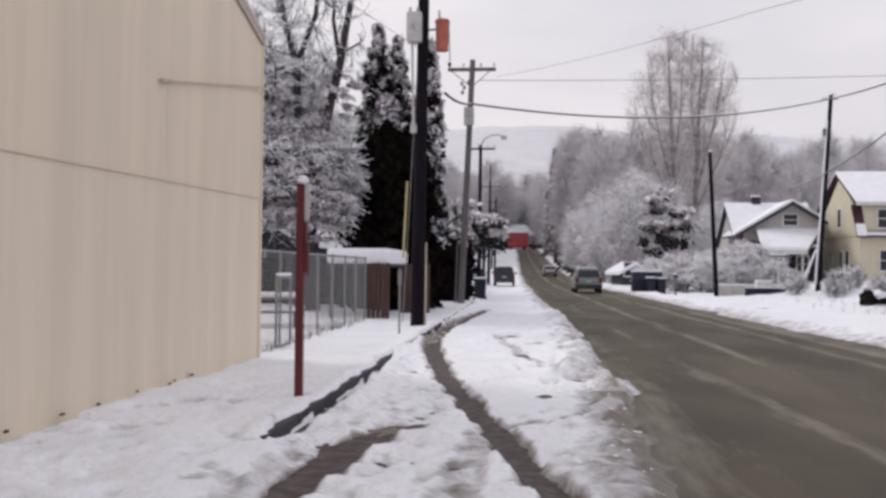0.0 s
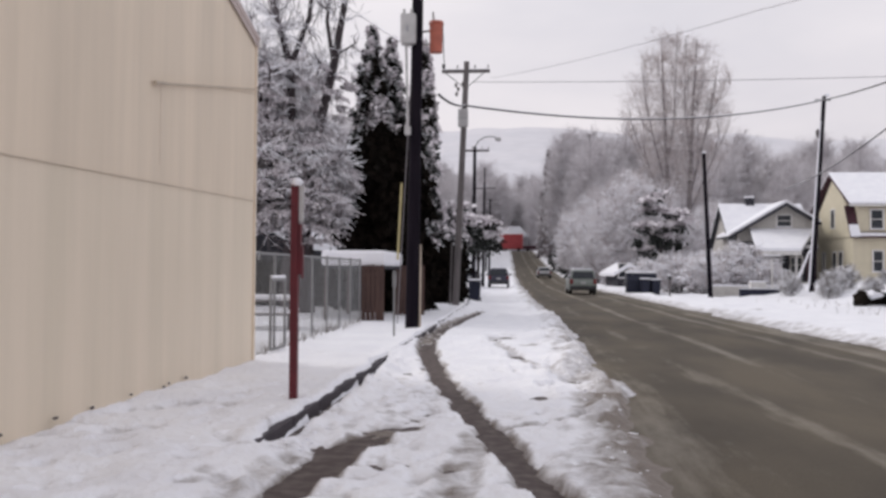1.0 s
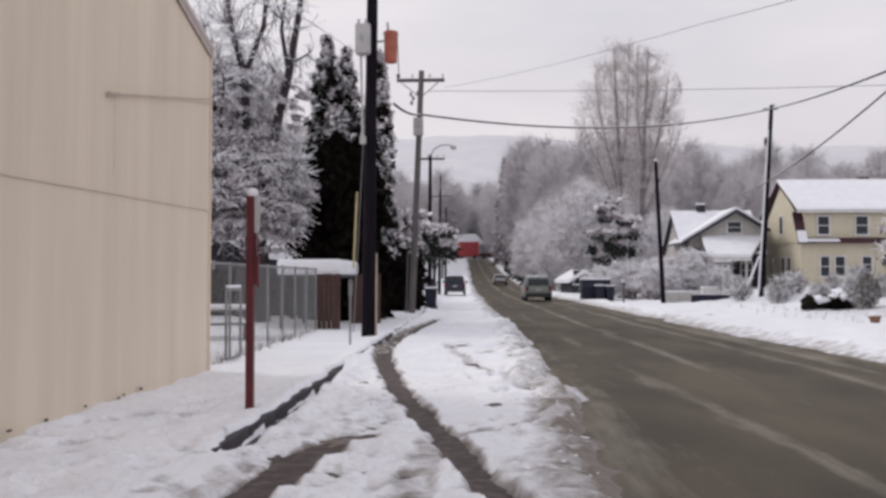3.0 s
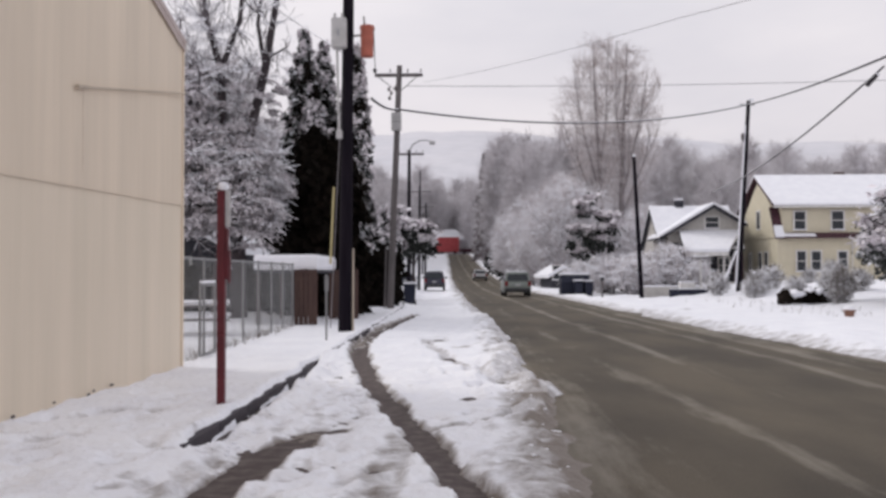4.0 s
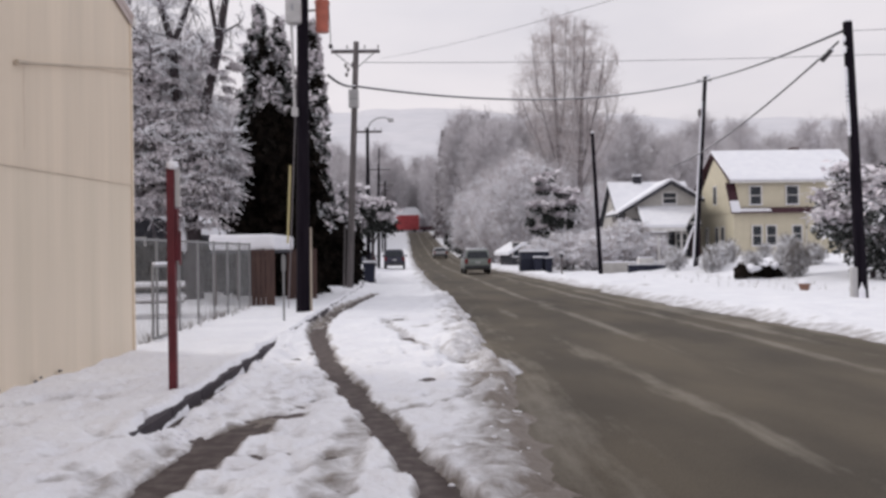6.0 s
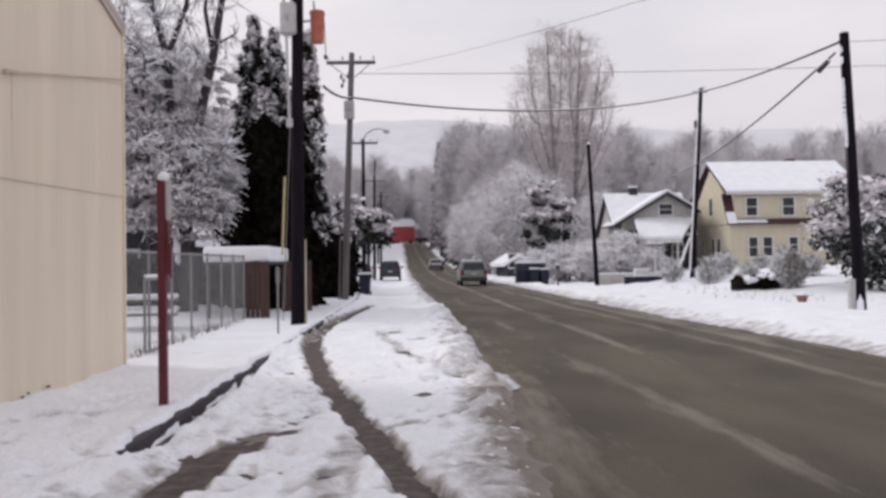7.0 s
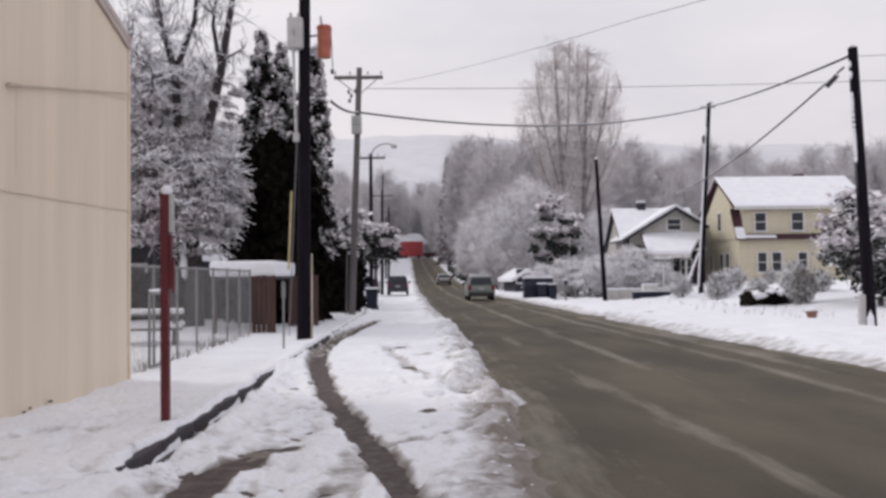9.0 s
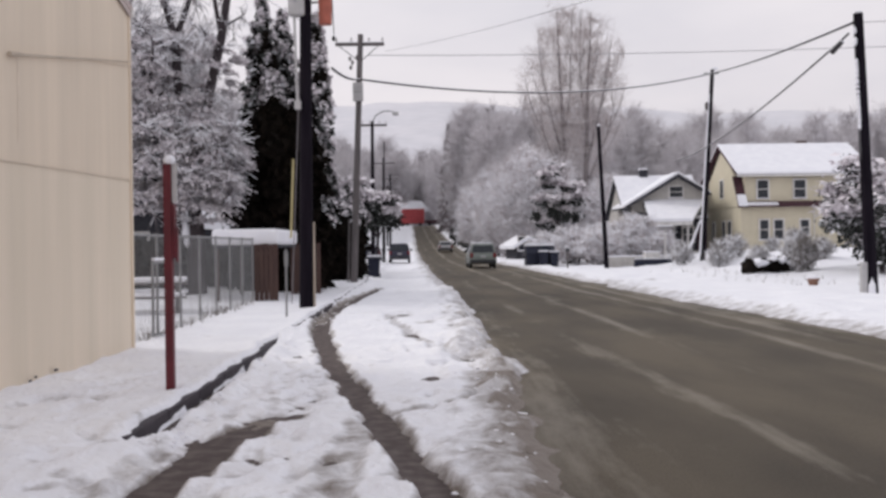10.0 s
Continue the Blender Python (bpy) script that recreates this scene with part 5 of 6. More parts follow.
# ---- trees ----
def colonise(rng, stems, hulls, nlimb, ntwig, nfine, rise=1.0, radii=(0.05, 0.018, 0.011), bias=0.2, reach=2.2, fine=(0.3, 0.8), jag=0.16):
    """Fill a crown's hulls with limbs, twigs and fine twigs that all hang together.
    stems: lines of x, y, z, radius; hulls: centre, half sizes and share."""
    trunk, S = [], []
    for st in stems:
        for a, b in zip(st[:-1], st[1:]):
            trunk.append((a[:3], b[:3], a[3], b[3]))
            for t in np.linspace(0, 1, 6):
                S.append(np.array(a[:3]) * (1 - t) + np.array(b[:3]) * t)
    S = np.array(S)
    share = np.array([h[6] for h in hulls], float)
    share /= share.sum()

    def sample(n):
        k = rng.choice(len(hulls), n, p=share)
        c, half = np.array([h[:3] for h in hulls])[k], np.array([h[3:6] for h in hulls])[k]
        d = rng.normal(size=(n, 3))
        d /= np.linalg.norm(d, axis=1, keepdims=True)
        lumpy = 1 + jag * np.sin(d[:, 0] * 5 + d[:, 2] * 4 + k) + jag * 0.7 * np.sin(d[:, 1] * 9 + d[:, 2] * 11)
        return c + d * half * (rng.uniform(0.03, 1, n) ** 0.40 * lumpy)[:, None]

    limbs, L, tw, F = [], [], [], []
    for tip in sample(nlimb):
        rho = np.hypot(S[:, 0] - tip[0], S[:, 1] - tip[1])
        k = np.argmin(np.abs(S[:, 2] - (tip[2] - rise * rho)) + 0.35 * rho)
        p0 = S[k]
        p1 = np.array([*(p0[:2] + (tip[:2] - p0[:2]) * 0.62), p0[2] + (tip[2] - p0[2]) * 0.38]) + rng.normal(size=3) * 0.12
        q = [p0 * (1 - t) ** 2 + 2 * p1 * t * (1 - t) + tip * t * t for t in np.linspace(0, 1, 7)]
        r = radii[0] * rng.uniform(0.6, 1.3)
        for i in range(6):
            limbs.append((q[i], q[i + 1], r * (1 - 0.11 * i), r * (1 - 0.11 * (i + 1))))
            L += [q[i + 1], (q[i] + q[i + 1]) / 2]
    L = np.array(L)
    T = sample(ntwig)
    anchors, dirs = [], []
    for i in range(0, ntwig, 400):
        t = T[i:i + 400]
        d = np.linalg.norm(t[:, None] - L[None], axis=2) + 0.6 * np.maximum(L[None, :, 2] - t[:, None, 2] * 1.0, 0) * (bias > 0)
        k = d.argmin(1)
        for a, b in zip(L[k], t):
            v = b - a
            n = np.linalg.norm(v)
            if n > reach:
                b = a + v * reach / n
            m = (a + b) / 2 + rng.normal(size=3) * 0.10 * min(n, reach) + np.array([0, 0, -0.06 * n if bias > 0 else 0.10 * n])
            tw += [(a, m, radii[1], radii[1] * 0.8), (m, b, radii[1] * 0.8, radii[1] * 0.5)]
            anchors += [m, b]
            dirs += [b - a, b - m]
    anchors, dirs = np.array(anchors), np.array(dirs)
    dirs /= np.maximum(np.linalg.norm(dirs, axis=1, keepdims=True), 1e-6)
    k = rng.randint(0, len(anchors), nfine)
    d = dirs[k] + rng.normal(size=(nfine, 3)) * 0.65 + np.array([0, 0, bias])
    d /= np.linalg.norm(d, axis=1, keepdims=True)
    e = anchors[k] + d * rng.uniform(fine[0], fine[1], nfine)[:, None]
    F = [(a, b, radii[2], radii[2] * 0.6) for a, b in zip(anchors[k], e)]
    return trunk, limbs, tw + F


def crown_tree(name, m, label, group, rng, bark, twig_mat, *args, **kw):
    e = thing(name, m, label, "tree" if name == "tree" else name, group)
    trunk, limbs, twigs = colonise(rng, *args, **kw)
    v, f = tubes(trunk + limbs, 7)
    np_mesh("trunk", v, f, bark, e, smooth=True)
    v, f = tubes(twigs, 3)
    np_mesh("crown", v, f, twig_mat, e)
    return e


def put(ob, x, y, s=1.0, turn=0, dz=0.0, tall=1.0):
    z = float(ground(np.array([float(x)]), np.array([float(y)]))[0][0]) + dz
    ob.matrix_basis = pose(x, y, z, 0, 0, turn) @ Matrix.Diagonal((s, s, s * tall, 1))
    return ob


def again(ob, x, y, s=1.0, turn=0, dz=0.0, tall=1.0):
    z = float(ground(np.array([float(x)]), np.array([float(y)]))[0][0]) + dz
    c = copy_thing(ob, pose(x, y, z, 0, 0, turn))
    c.matrix_basis = pose(x, y, z, 0, 0, turn) @ Matrix.Diagonal((s, s, s * tall, 1))
    return c


# the wide tree behind the metal building
maple = crown_tree("tree", pose(-7.4, 30, 0.05), "large bare tree with dark limbs and snow-laden twigs", "", np.random.RandomState(21), M_BARK, M_TWIG_SNOW,
                   [[(0, 0, -0.3, 0.36), (0.03, 0, 1.2, 0.30), (0, 0, 2.4, 0.27)], [(0, 0, 2.4, 0.2), (-0.3, 0, 4.4, 0.17), (-0.5, 0.05, 6.4, 0.15), (-0.55, 0, 8.2, 0.13), (-1.0, 0, 9.8, 0.09), (-1.35, 0, 12, 0.05)],
                    [(-0.55, 0, 8.2, 0.10), (0.05, 0.1, 9.9, 0.08), (0.2, 0.2, 12, 0.05)], [(0, 0, 2.4, 0.19), (0.12, -0.1, 4.4, 0.17), (0.5, -0.15, 6.3, 0.16), (0.95, -0.2, 8.2, 0.14), (1.25, -0.2, 10, 0.10), (1.55, -0.1, 12.4, 0.06)],
                    [(0.95, -0.2, 8.2, 0.08), (0.75, -0.4, 9.6, 0.06), (1.0, -0.5, 11.5, 0.03)], [(-0.3, 0, 4.4, 0.10), (-1.0, -0.3, 5.8, 0.08), (-1.7, -0.5, 7.8, 0.05)],
                    [(-0.55, -0.2, -0.3, 0.24), (-0.58, -0.2, 1.2, 0.20), (-0.45, -0.15, 2.6, 0.17), (-0.3, 0, 4.4, 0.14)]],
                   [(-0.35, -0.3, 4.5, 2.0, 2.0, 2.0, 0.40), (0.75, -0.4, 4.4, 1.25, 1.4, 1.7, 0.14), (-0.7, 0, 8.6, 2.6, 2.2, 2.9, 0.34), (-2.2, 0.5, 6.5, 2.0, 2, 3.5, 0.16)],
                   90, 1500, 5600, rise=0.45, radii=(0.045, 0.022, 0.013), bias=-0.12, reach=1.5, fine=(0.2, 0.55))


bm = bmesh.new()
for dx, dz, w in ((-0.27, 2.15, 0.15), (-0.22, 1.85, 0.10), (-0.33, 2.5, 0.12)):
    lump(bm, (dx, -0.2, dz), (w, 0.1, 0.26), None, 0.5, 2)
part("fork_snow", bm, M_SNOW, maple, "snow caught between the two trunks", smooth=True)


def snow_fans(parent, rng, hulls, n):
    """Flat drooping fans of twigs, each loaded with snow along its upper side."""
    share = np.array([h[6] for h in hulls], float)
    twigs, cs, us, ns = [], [], [], []
    for _ in range(n):
        h = hulls[rng.choice(len(hulls), p=share / share.sum())]
        d = unit(rng.normal(size=3))
        c = np.array(h[:3]) + d * np.array(h[3:6]) * rng.uniform(0.3, 1.0) ** 0.5
        if c[2] < h[7]:
            continue
        out = unit(np.array([d[0] + 0.3 * rng.normal(), d[1] - 0.5 + 0.3 * rng.normal(), 0.12 * rng.normal()]))
        side = unit(np.cross(out, [0, 0, 1]))
        size = rng.uniform(0.35, 0.75)
        for _ in range(rng.randint(9, 15)):
            a = rng.normal() * 0.6
            v = out * math.cos(a) + side * math.sin(a)
            L = size * rng.uniform(0.5, 1.15)
            base = c - out * size * 0.4 + side * rng.normal() * 0.06 + np.array([0, 0, rng.normal() * 0.05])
            p = [base + v * L * q + np.array([0, 0, (0.16 * q - 0.42 * q * q) * L]) for q in (0, 0.35, 0.7, 1.0)]
            for i in range(3):
                twigs.append((p[i], p[i + 1], 0.012 - 0.002 * i, 0.010 - 0.002 * i))
                for _ in range(3):
                    q = rng.uniform()
                    cs.append(p[i] * (1 - q) + p[i + 1] * q + np.array([0, 0, 0.016]) + rng.normal(size=3) * 0.014)
                    us.append(unit(p[i + 1] - p[i] + rng.normal(size=3) * 0.08))
    v, f = tubes(twigs, 3)
    np_mesh("spray", v, f, M_BARK, parent, "dark drooping twigs")
    cs, us = np.array(cs), np.array(us)
    up = np.array([0, 0, 1.0]) + rng.normal(size=cs.shape) * 0.35
    w = np.cross(us, up)
    w /= np.maximum(np.linalg.norm(w, axis=1, keepdims=True), 1e-6)
    nn = np.cross(w, us)
    s1, s2 = rng.uniform(0.05, 0.11, (len(cs), 1)), rng.uniform(0.014, 0.034, (len(cs), 1))
    ring = [cs + us * s1, cs + w * s2 - nn * s2 * 0.4, cs - us * s1, cs - w * s2 - nn * s2 * 0.4, cs + nn * s2 * 0.9]
    v = np.stack(ring, 1).reshape(-1, 3)
    b = np.arange(len(cs))[:, None] * 5
    f = np.concatenate([b + np.array([k]) for k in ((0, 1, 4), (1, 2, 4), (2, 3, 4), (3, 0, 4))])
    np_mesh("spray_snow", v, f, M_SNOW_SPRAY, parent, "soft snow lying along the twigs")["kind"] = "stuff"


# each: centre, half sizes, share, lowest height
snow_fans(maple, np.random.RandomState(22), [(-0.45, -0.3, 4.3, 2.1, 1.8, 2.2, 0.55, 2.75), (0.5, -0.4, 4.2, 1.1, 1.3, 1.9, 0.22, 2.4), (-0.7, 0, 7.2, 2.3, 1.8, 1.5, 0.16, 2.5), (-2.2, 0.5, 6.0, 1.8, 1.8, 3.2, 0.18, 2.5)], 620)


def cedar(x, y, h, r, seed, label, mat=None, n=7000, base=0.2, size=0.2, shape=0.7, core=0.75, snow=0.3, dusk=-1.0, heart=None):
    """A dense evergreen: a trunk, a heart coloured near-black as shade, and layered drooping boughs, many with snow on
    top.
    shape: the share of the height that is the pointed top; dusk: lower boughs are snowless, in the shade colour."""
    rng = np.random.RandomState(seed)
    z = float(ground(np.array([float(x)]), np.array([float(y)]))[0][0])
    e = thing("evergreen_tree", pose(x, y, z), label, "tree", "evergreens")
    part("trunk", rodm((0, 0, -0.2), (0, 0, h * 0.9), 0.16, 0.03, 8), M_BARK, e)

    def width(t, a):
        tip = np.clip((1 - t) / shape, 0.02, 1) ** 0.8
        return r * tip * (1 + 0.20 * np.sin(a * 3 + seed + t * 9) + 0.14 * np.sin(a * 5 - t * 23 + seed))
    per = 24
    nb = n // per
    t = rng.beta(1.0, 1.1, nb)
    a = rng.uniform(0, 2 * np.pi, nb)
    reach = width(t, a) * rng.uniform(0.6, 1.25, nb)
    zz = base + t * (h - base)
    u = rng.uniform(0.15, 1.0, (nb, per)) ** 0.6
    side = rng.normal(size=(nb, per)) * 0.13 * (0.5 + reach[:, None]) * (1.2 - u)
    d = reach[:, None] * u
    c = np.stack([np.cos(a)[:, None] * d - np.sin(a)[:, None] * side, np.sin(a)[:, None] * d + np.cos(a)[:, None] * side, zz[:, None] - 0.40 * d * d / np.maximum(r, 0.5) + rng.normal(size=(nb, per)) * 0.06], -1)
    o = np.repeat(np.stack([np.cos(a), np.sin(a), np.full(nb, 0.1)], -1)[:, None], per, 1)
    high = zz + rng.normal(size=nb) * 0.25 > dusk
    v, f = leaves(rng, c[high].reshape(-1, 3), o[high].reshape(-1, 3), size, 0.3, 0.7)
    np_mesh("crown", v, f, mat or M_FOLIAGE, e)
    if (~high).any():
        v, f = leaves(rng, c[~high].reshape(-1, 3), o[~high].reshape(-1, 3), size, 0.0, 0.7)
        np_mesh("lower_crown", v, f, M_FOLIAGE_SHADE, e, "snowless lower boughs with shade put into their colour")
    # snow lying on the boughs
    pick = (rng.uniform(0, 1, nb) < snow * (0.55 + 0.75 * t)) & high
    if pick.any():
        cs = (c[pick] + np.array([0, 0, 0.08]) + o[pick] * 0.11 + rng.normal(size=c[pick].shape) * 0.03).reshape(-1, 3)
        up = np.tile(np.array([[0, 0, 0.7]]), (len(cs), 1)) + o[pick].reshape(-1, 3) * 0.8
        v, f = leaves(rng, cs, up, size * 0.62, 0.3, 0.45)
        np_mesh("bough_snow", v, f, M_SNOW_SPRAY, e)["kind"] = "stuff"
    # the heart, by default in the near-black shade colour
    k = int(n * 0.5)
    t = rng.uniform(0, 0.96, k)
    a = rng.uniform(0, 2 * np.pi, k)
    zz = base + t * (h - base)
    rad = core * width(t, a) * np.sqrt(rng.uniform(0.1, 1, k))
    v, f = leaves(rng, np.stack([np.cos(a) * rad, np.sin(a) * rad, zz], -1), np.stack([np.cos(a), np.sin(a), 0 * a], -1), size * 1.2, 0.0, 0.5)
    np_mesh("inner_foliage", v, f, heart or M_FOLIAGE_SHADE, e)
    return e


cedar(-5.75, 33, 10.1, 1.55, 2, "tall dark cedar dusted with snow", M_FOLIAGE_SNOWY, 9000, shape=0.8, snow=0.5, size=0.14, dusk=6.0)
cedar(-5.12, 33.6, 9.8, 1.5, 3, "tall dark cedar dusted with snow", M_FOLIAGE_SNOWY, 9000, shape=0.8, snow=0.5, size=0.14, dusk=6.3)
cedar(-5.4, 32.6, 7.4, 1.2, 17, "dark cedar with drooping snowy boughs", M_FOLIAGE_SNOWY, 7000, shape=0.5, snow=0.8, size=0.16, dusk=6.1)
cedar(-3.85, 32.9, 9.4, 0.55, 4, "tall dark ivy-clad evergreen with snowy edge", M_FOLIAGE_SNOWY, 8000, shape=0.3, snow=1.0, size=0.14, dusk=2.6)
cedar(-5.2, 31.8, 6.3, 1.25, 5, "broad dark evergreen with shade in its base's colour", M_FOLIAGE_SHADE, 10000, shape=0.16, snow=0.04, dusk=5.8)
cedar(-4.4, 31.6, 6.2, 0.8, 15, "dark brown evergreen with deep shade put into its colour", M_FOLIAGE_SHADE, 8000, shape=0.2, snow=0.04, dusk=5.8)
cedar(-3.9, 41, 2.75, 0.9, 6, "clipped dark evergreen shrub", M_FOLIAGE_SHADE, 5000, size=0.13, shape=0.25, snow=0.0)
cedar(-4.1, 46.5, 4.6, 1.0, 16, "dark evergreen loaded with snow", M_FOLIAGE_SNOWY, 5000, shape=0.35, snow=0.8, dusk=2.5)
for x, y, h in ((5.9, 122, 2.6), (5.4, 131, 2.2), (5.1, 140, 3.0), (4.7, 149, 2.4), (4.5, 158, 3.1), (4.3, 168, 2.6)):
    cedar(x, y, h, 1.15, int(y), "dark frosted shrub beside the climbing road", M_FOLIAGE, 1500, shape=0.5, snow=0.5, size=0.26)
cedar(3.9, 205, 23.5, 2.5, 19, "far frosted spruce above the bare woods", M_TWIG_FROST, 6000, shape=0.9, snow=0.0, size=0.45, heart=M_TWIG_FROST)


def mop_tree(x, y, r, seed, label, mat, zc, flat=0.7, n=5000, size=0.22, trunk=0.1, clumps=34, clump=(0.16, 0.34)):
    """A small tree with a rounded uneven crown of clumps on a stem."""
    rng = np.random.RandomState(seed)
    z = float(ground(np.array([float(x)]), np.array([float(y)]))[0][0])
    e = thing("tree", pose(x, y, z), label, "tree", "small trees")
    out = {0: [((0, 0, -0.2), (0.05, 0, zc * 0.7), trunk, trunk * 0.8)]}
    for k in range(7):
        a = rng.uniform(0, 2 * np.pi)
        out[0].append(((0.05, 0, zc * rng.uniform(0.5, 0.7)), (math.cos(a) * r * 0.6, math.sin(a) * r * 0.6, zc + rng.uniform(-0.2, 0.5) * r), trunk * 0.5, trunk * 0.2))
    v, f = tubes(out[0], 6)
    np_mesh("trunk", v, f, M_BARK, e, smooth=True)
    cl = []
    for k in range(clumps):
        d = unit(rng.normal(size=3)) * rng.uniform(0.35, 1.0)
        cl.append((d * np.array([r, r, r * flat]) + np.array([0, 0, zc]), r * rng.uniform(*clump)))
    per = n // len(cl)
    c = np.concatenate([p + rng.normal(size=(per, 3)) * s * 0.55 for p, s in cl])
    o = np.concatenate([np.tile(unit(p - np.array([0, 0, zc])), (per, 1)) for p, s in cl])
    v, f = leaves(rng, c, o, size, 0.5, 0.6)
    np_mesh("crown", v, f, mat, e)
    sel = [k for k in range(len(cl)) if cl[k][0][2] > zc - 0.15 * r or rng.uniform() < 0.3]
    c = np.concatenate([cl[k][0] + np.array([0, -0.5 * cl[k][1], cl[k][1] * 0.7]) + rng.normal(size=(150, 3)) * cl[k][1] * np.array([0.75, 0.65, 0.3]) for k in sel])
    v, f = leaves(rng, c, np.tile(np.array([[0, -0.3, 0.8]]), (len(c), 1)), size * 1.1, 0.2, 0.4)
    np_mesh("bough_snow", v, f, M_SNOW_SPRAY, e)["kind"] = "stuff"
    return e


mop_tree(-3.0, 53, 1.35, 31, "small dark-stemmed tree with a snow-topped crown", M_FOLIAGE, 3.45, 0.7, 7500, 0.16)
mop_tree(-3.75, 47.5, 1.1, 32, "small dark tree with clumps of snow", M_FOLIAGE, 3.5, 1.0, 4500, 0.16)
mop_tree(17.9, 37, 2.4, 36, "snow-laden evergreen with arching boughs beside the cream house", M_FOLIAGE_SNOWY, 2.5, 0.85, 7000, 0.17, 0.12, 44, (0.14, 0.26))
mop_tree(20.8, 38, 2.2, 37, "snow-laden evergreen with arching boughs beside the cream house", M_FOLIAGE_SNOWY, 2.6, 0.9, 6000, 0.17, 0.12, 38, (0.14, 0.26))
mop_tree(10.5, 78, 2.45, 33, "dark open evergreen with large clumps of snow", M_FOLIAGE, 5.1, 1.25, 2800, 0.20, 0.17, 28, (0.12, 0.20))


M_POPLAR_TWIG = material("tan_frosted_twig", (0.49, 0.43, 0.42), (0.41, 0.36, 0.35), 1, 0.9, 0, 0, 3.0, snow=0.1, fine=0.12, islands=0.15)
poplar = crown_tree("tree", pose(0, 0, 0), "tall bare twin-stemmed tree with frosted fan crown", "frosted trees", np.random.RandomState(41), M_TRUNK_FROST, M_POPLAR_TWIG,
                    [[(-0.9, 0, -0.5, 0.34), (-1.0, 0, 6, 0.30), (-1.2, 0, 12, 0.24), (-1.5, 0, 18, 0.15), (-1.7, 0, 23, 0.08), (-1.8, 0, 26, 0.04)], [(0.9, 0, -0.5, 0.36), (1.0, 0.3, 6, 0.31), (1.2, 0.4, 12, 0.25), (1.4, 0.4, 18, 0.16), (1.7, 0.4, 23, 0.08), (1.8, 0.4, 26, 0.04)],
                     [(-1.1, 0, 9, 0.13), (-2.4, 0.2, 14.5, 0.10), (-3.3, 0.2, 19, 0.06), (-3.8, 0.2, 23, 0.03)], [(1.1, 0.3, 9, 0.14), (2.4, 0.4, 14.5, 0.10), (3.4, 0.4, 19, 0.06), (3.9, 0.4, 23, 0.03)],
                     [(-1.2, 0, 12, 0.11), (-0.5, 0.3, 17, 0.08), (-0.3, 0.3, 22, 0.05), (-0.2, 0.2, 26.4, 0.03)], [(1.2, 0.4, 13, 0.11), (0.6, 0.2, 18, 0.07), (0.6, 0.2, 22, 0.05), (0.7, 0.2, 26.3, 0.03)],
                     [(-1.0, 0, 7, 0.09), (-2.8, 0.1, 11.5, 0.06), (-4.4, 0.1, 15.5, 0.03)], [(1.0, 0.2, 7, 0.09), (2.8, 0.3, 11.5, 0.06), (4.5, 0.3, 15.5, 0.03)]],
                    [(0, 0.2, 18.6, 5.7, 4.2, 8.4, 0.85), (0, 0, 12.5, 5.0, 4, 5.0, 0.22)],
                    150, 4400, 21000, rise=1.6, radii=(0.042, 0.015, 0.0075), bias=0.35, reach=2.6, fine=(0.4, 1.1), jag=0.07)
put(poplar, 15.1, 97, 1.0, 0, 0, 0.955)
round_tree = crown_tree("tree", pose(0, 0, 0), "rounded bare tree white with frost", "frosted trees", np.random.RandomState(42), M_TRUNK_FROST, M_TWIG_PALE,
                        [[(0, 0, -0.4, 0.26), (0.1, 0, 1.6, 0.22), (-0.4, 0, 4, 0.14), (-0.8, 0, 7, 0.07)], [(0.1, 0, 1.6, 0.17), (0.9, 0.2, 4.2, 0.12), (1.4, 0.2, 7, 0.05)]],
                        [(0, 0, 5.4, 4.3, 4.0, 5.0, 1.0)], 120, 3600, 19000, rise=0.7, radii=(0.045, 0.018, 0.0115), bias=-0.1, reach=2.0, fine=(0.3, 0.9), jag=0.1)
put(round_tree, 10.6, 94, 1.08)
for x, y, s, a in ((8.0, 99, 0.95, 80), (6.2, 112, 0.85, 200), (14.8, 92, 0.62, 140), (17.5, 90, 0.7, 30)):
    again(round_tree, x, y, s, a)
wood = []
for k, (hw, zc, hz) in enumerate(((3.6, 9.5, 7.2), (2.6, 10, 7.5), (4.2, 8.5, 6.0))):
    wood.append(crown_tree("tree", pose(0, 0, 0), "far bare tree white with frost and with haze in its colour", "frosted trees", np.random.RandomState(60 + k), M_FAR_TRUNK, M_FAR_TWIG,
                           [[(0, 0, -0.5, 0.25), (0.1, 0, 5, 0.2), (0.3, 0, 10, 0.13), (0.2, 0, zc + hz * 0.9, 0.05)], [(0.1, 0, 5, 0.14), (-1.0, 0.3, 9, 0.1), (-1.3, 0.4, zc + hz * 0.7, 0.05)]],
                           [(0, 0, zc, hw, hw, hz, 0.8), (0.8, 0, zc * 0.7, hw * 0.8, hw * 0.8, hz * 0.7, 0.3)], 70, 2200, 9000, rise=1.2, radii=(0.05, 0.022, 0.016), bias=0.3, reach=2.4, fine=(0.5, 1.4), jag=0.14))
put(wood[0], 13, 150)
put(wood[1], 9.5, 160, 0.95)
put(wood[2], 22, 135, 1.0)
rng = np.random.RandomState(77)
for k in range(75):
    y = rng.uniform(118, 245)
    x = 6.5 - (y - 100) * 0.03 + abs(rng.normal()) * 20 + 2.5
    again(wood[k % 3], x, y, rng.uniform(0.72, 1.02) * 0.136 * y / 17, rng.uniform(0, 360), 0, rng.uniform(0.9, 1.1))
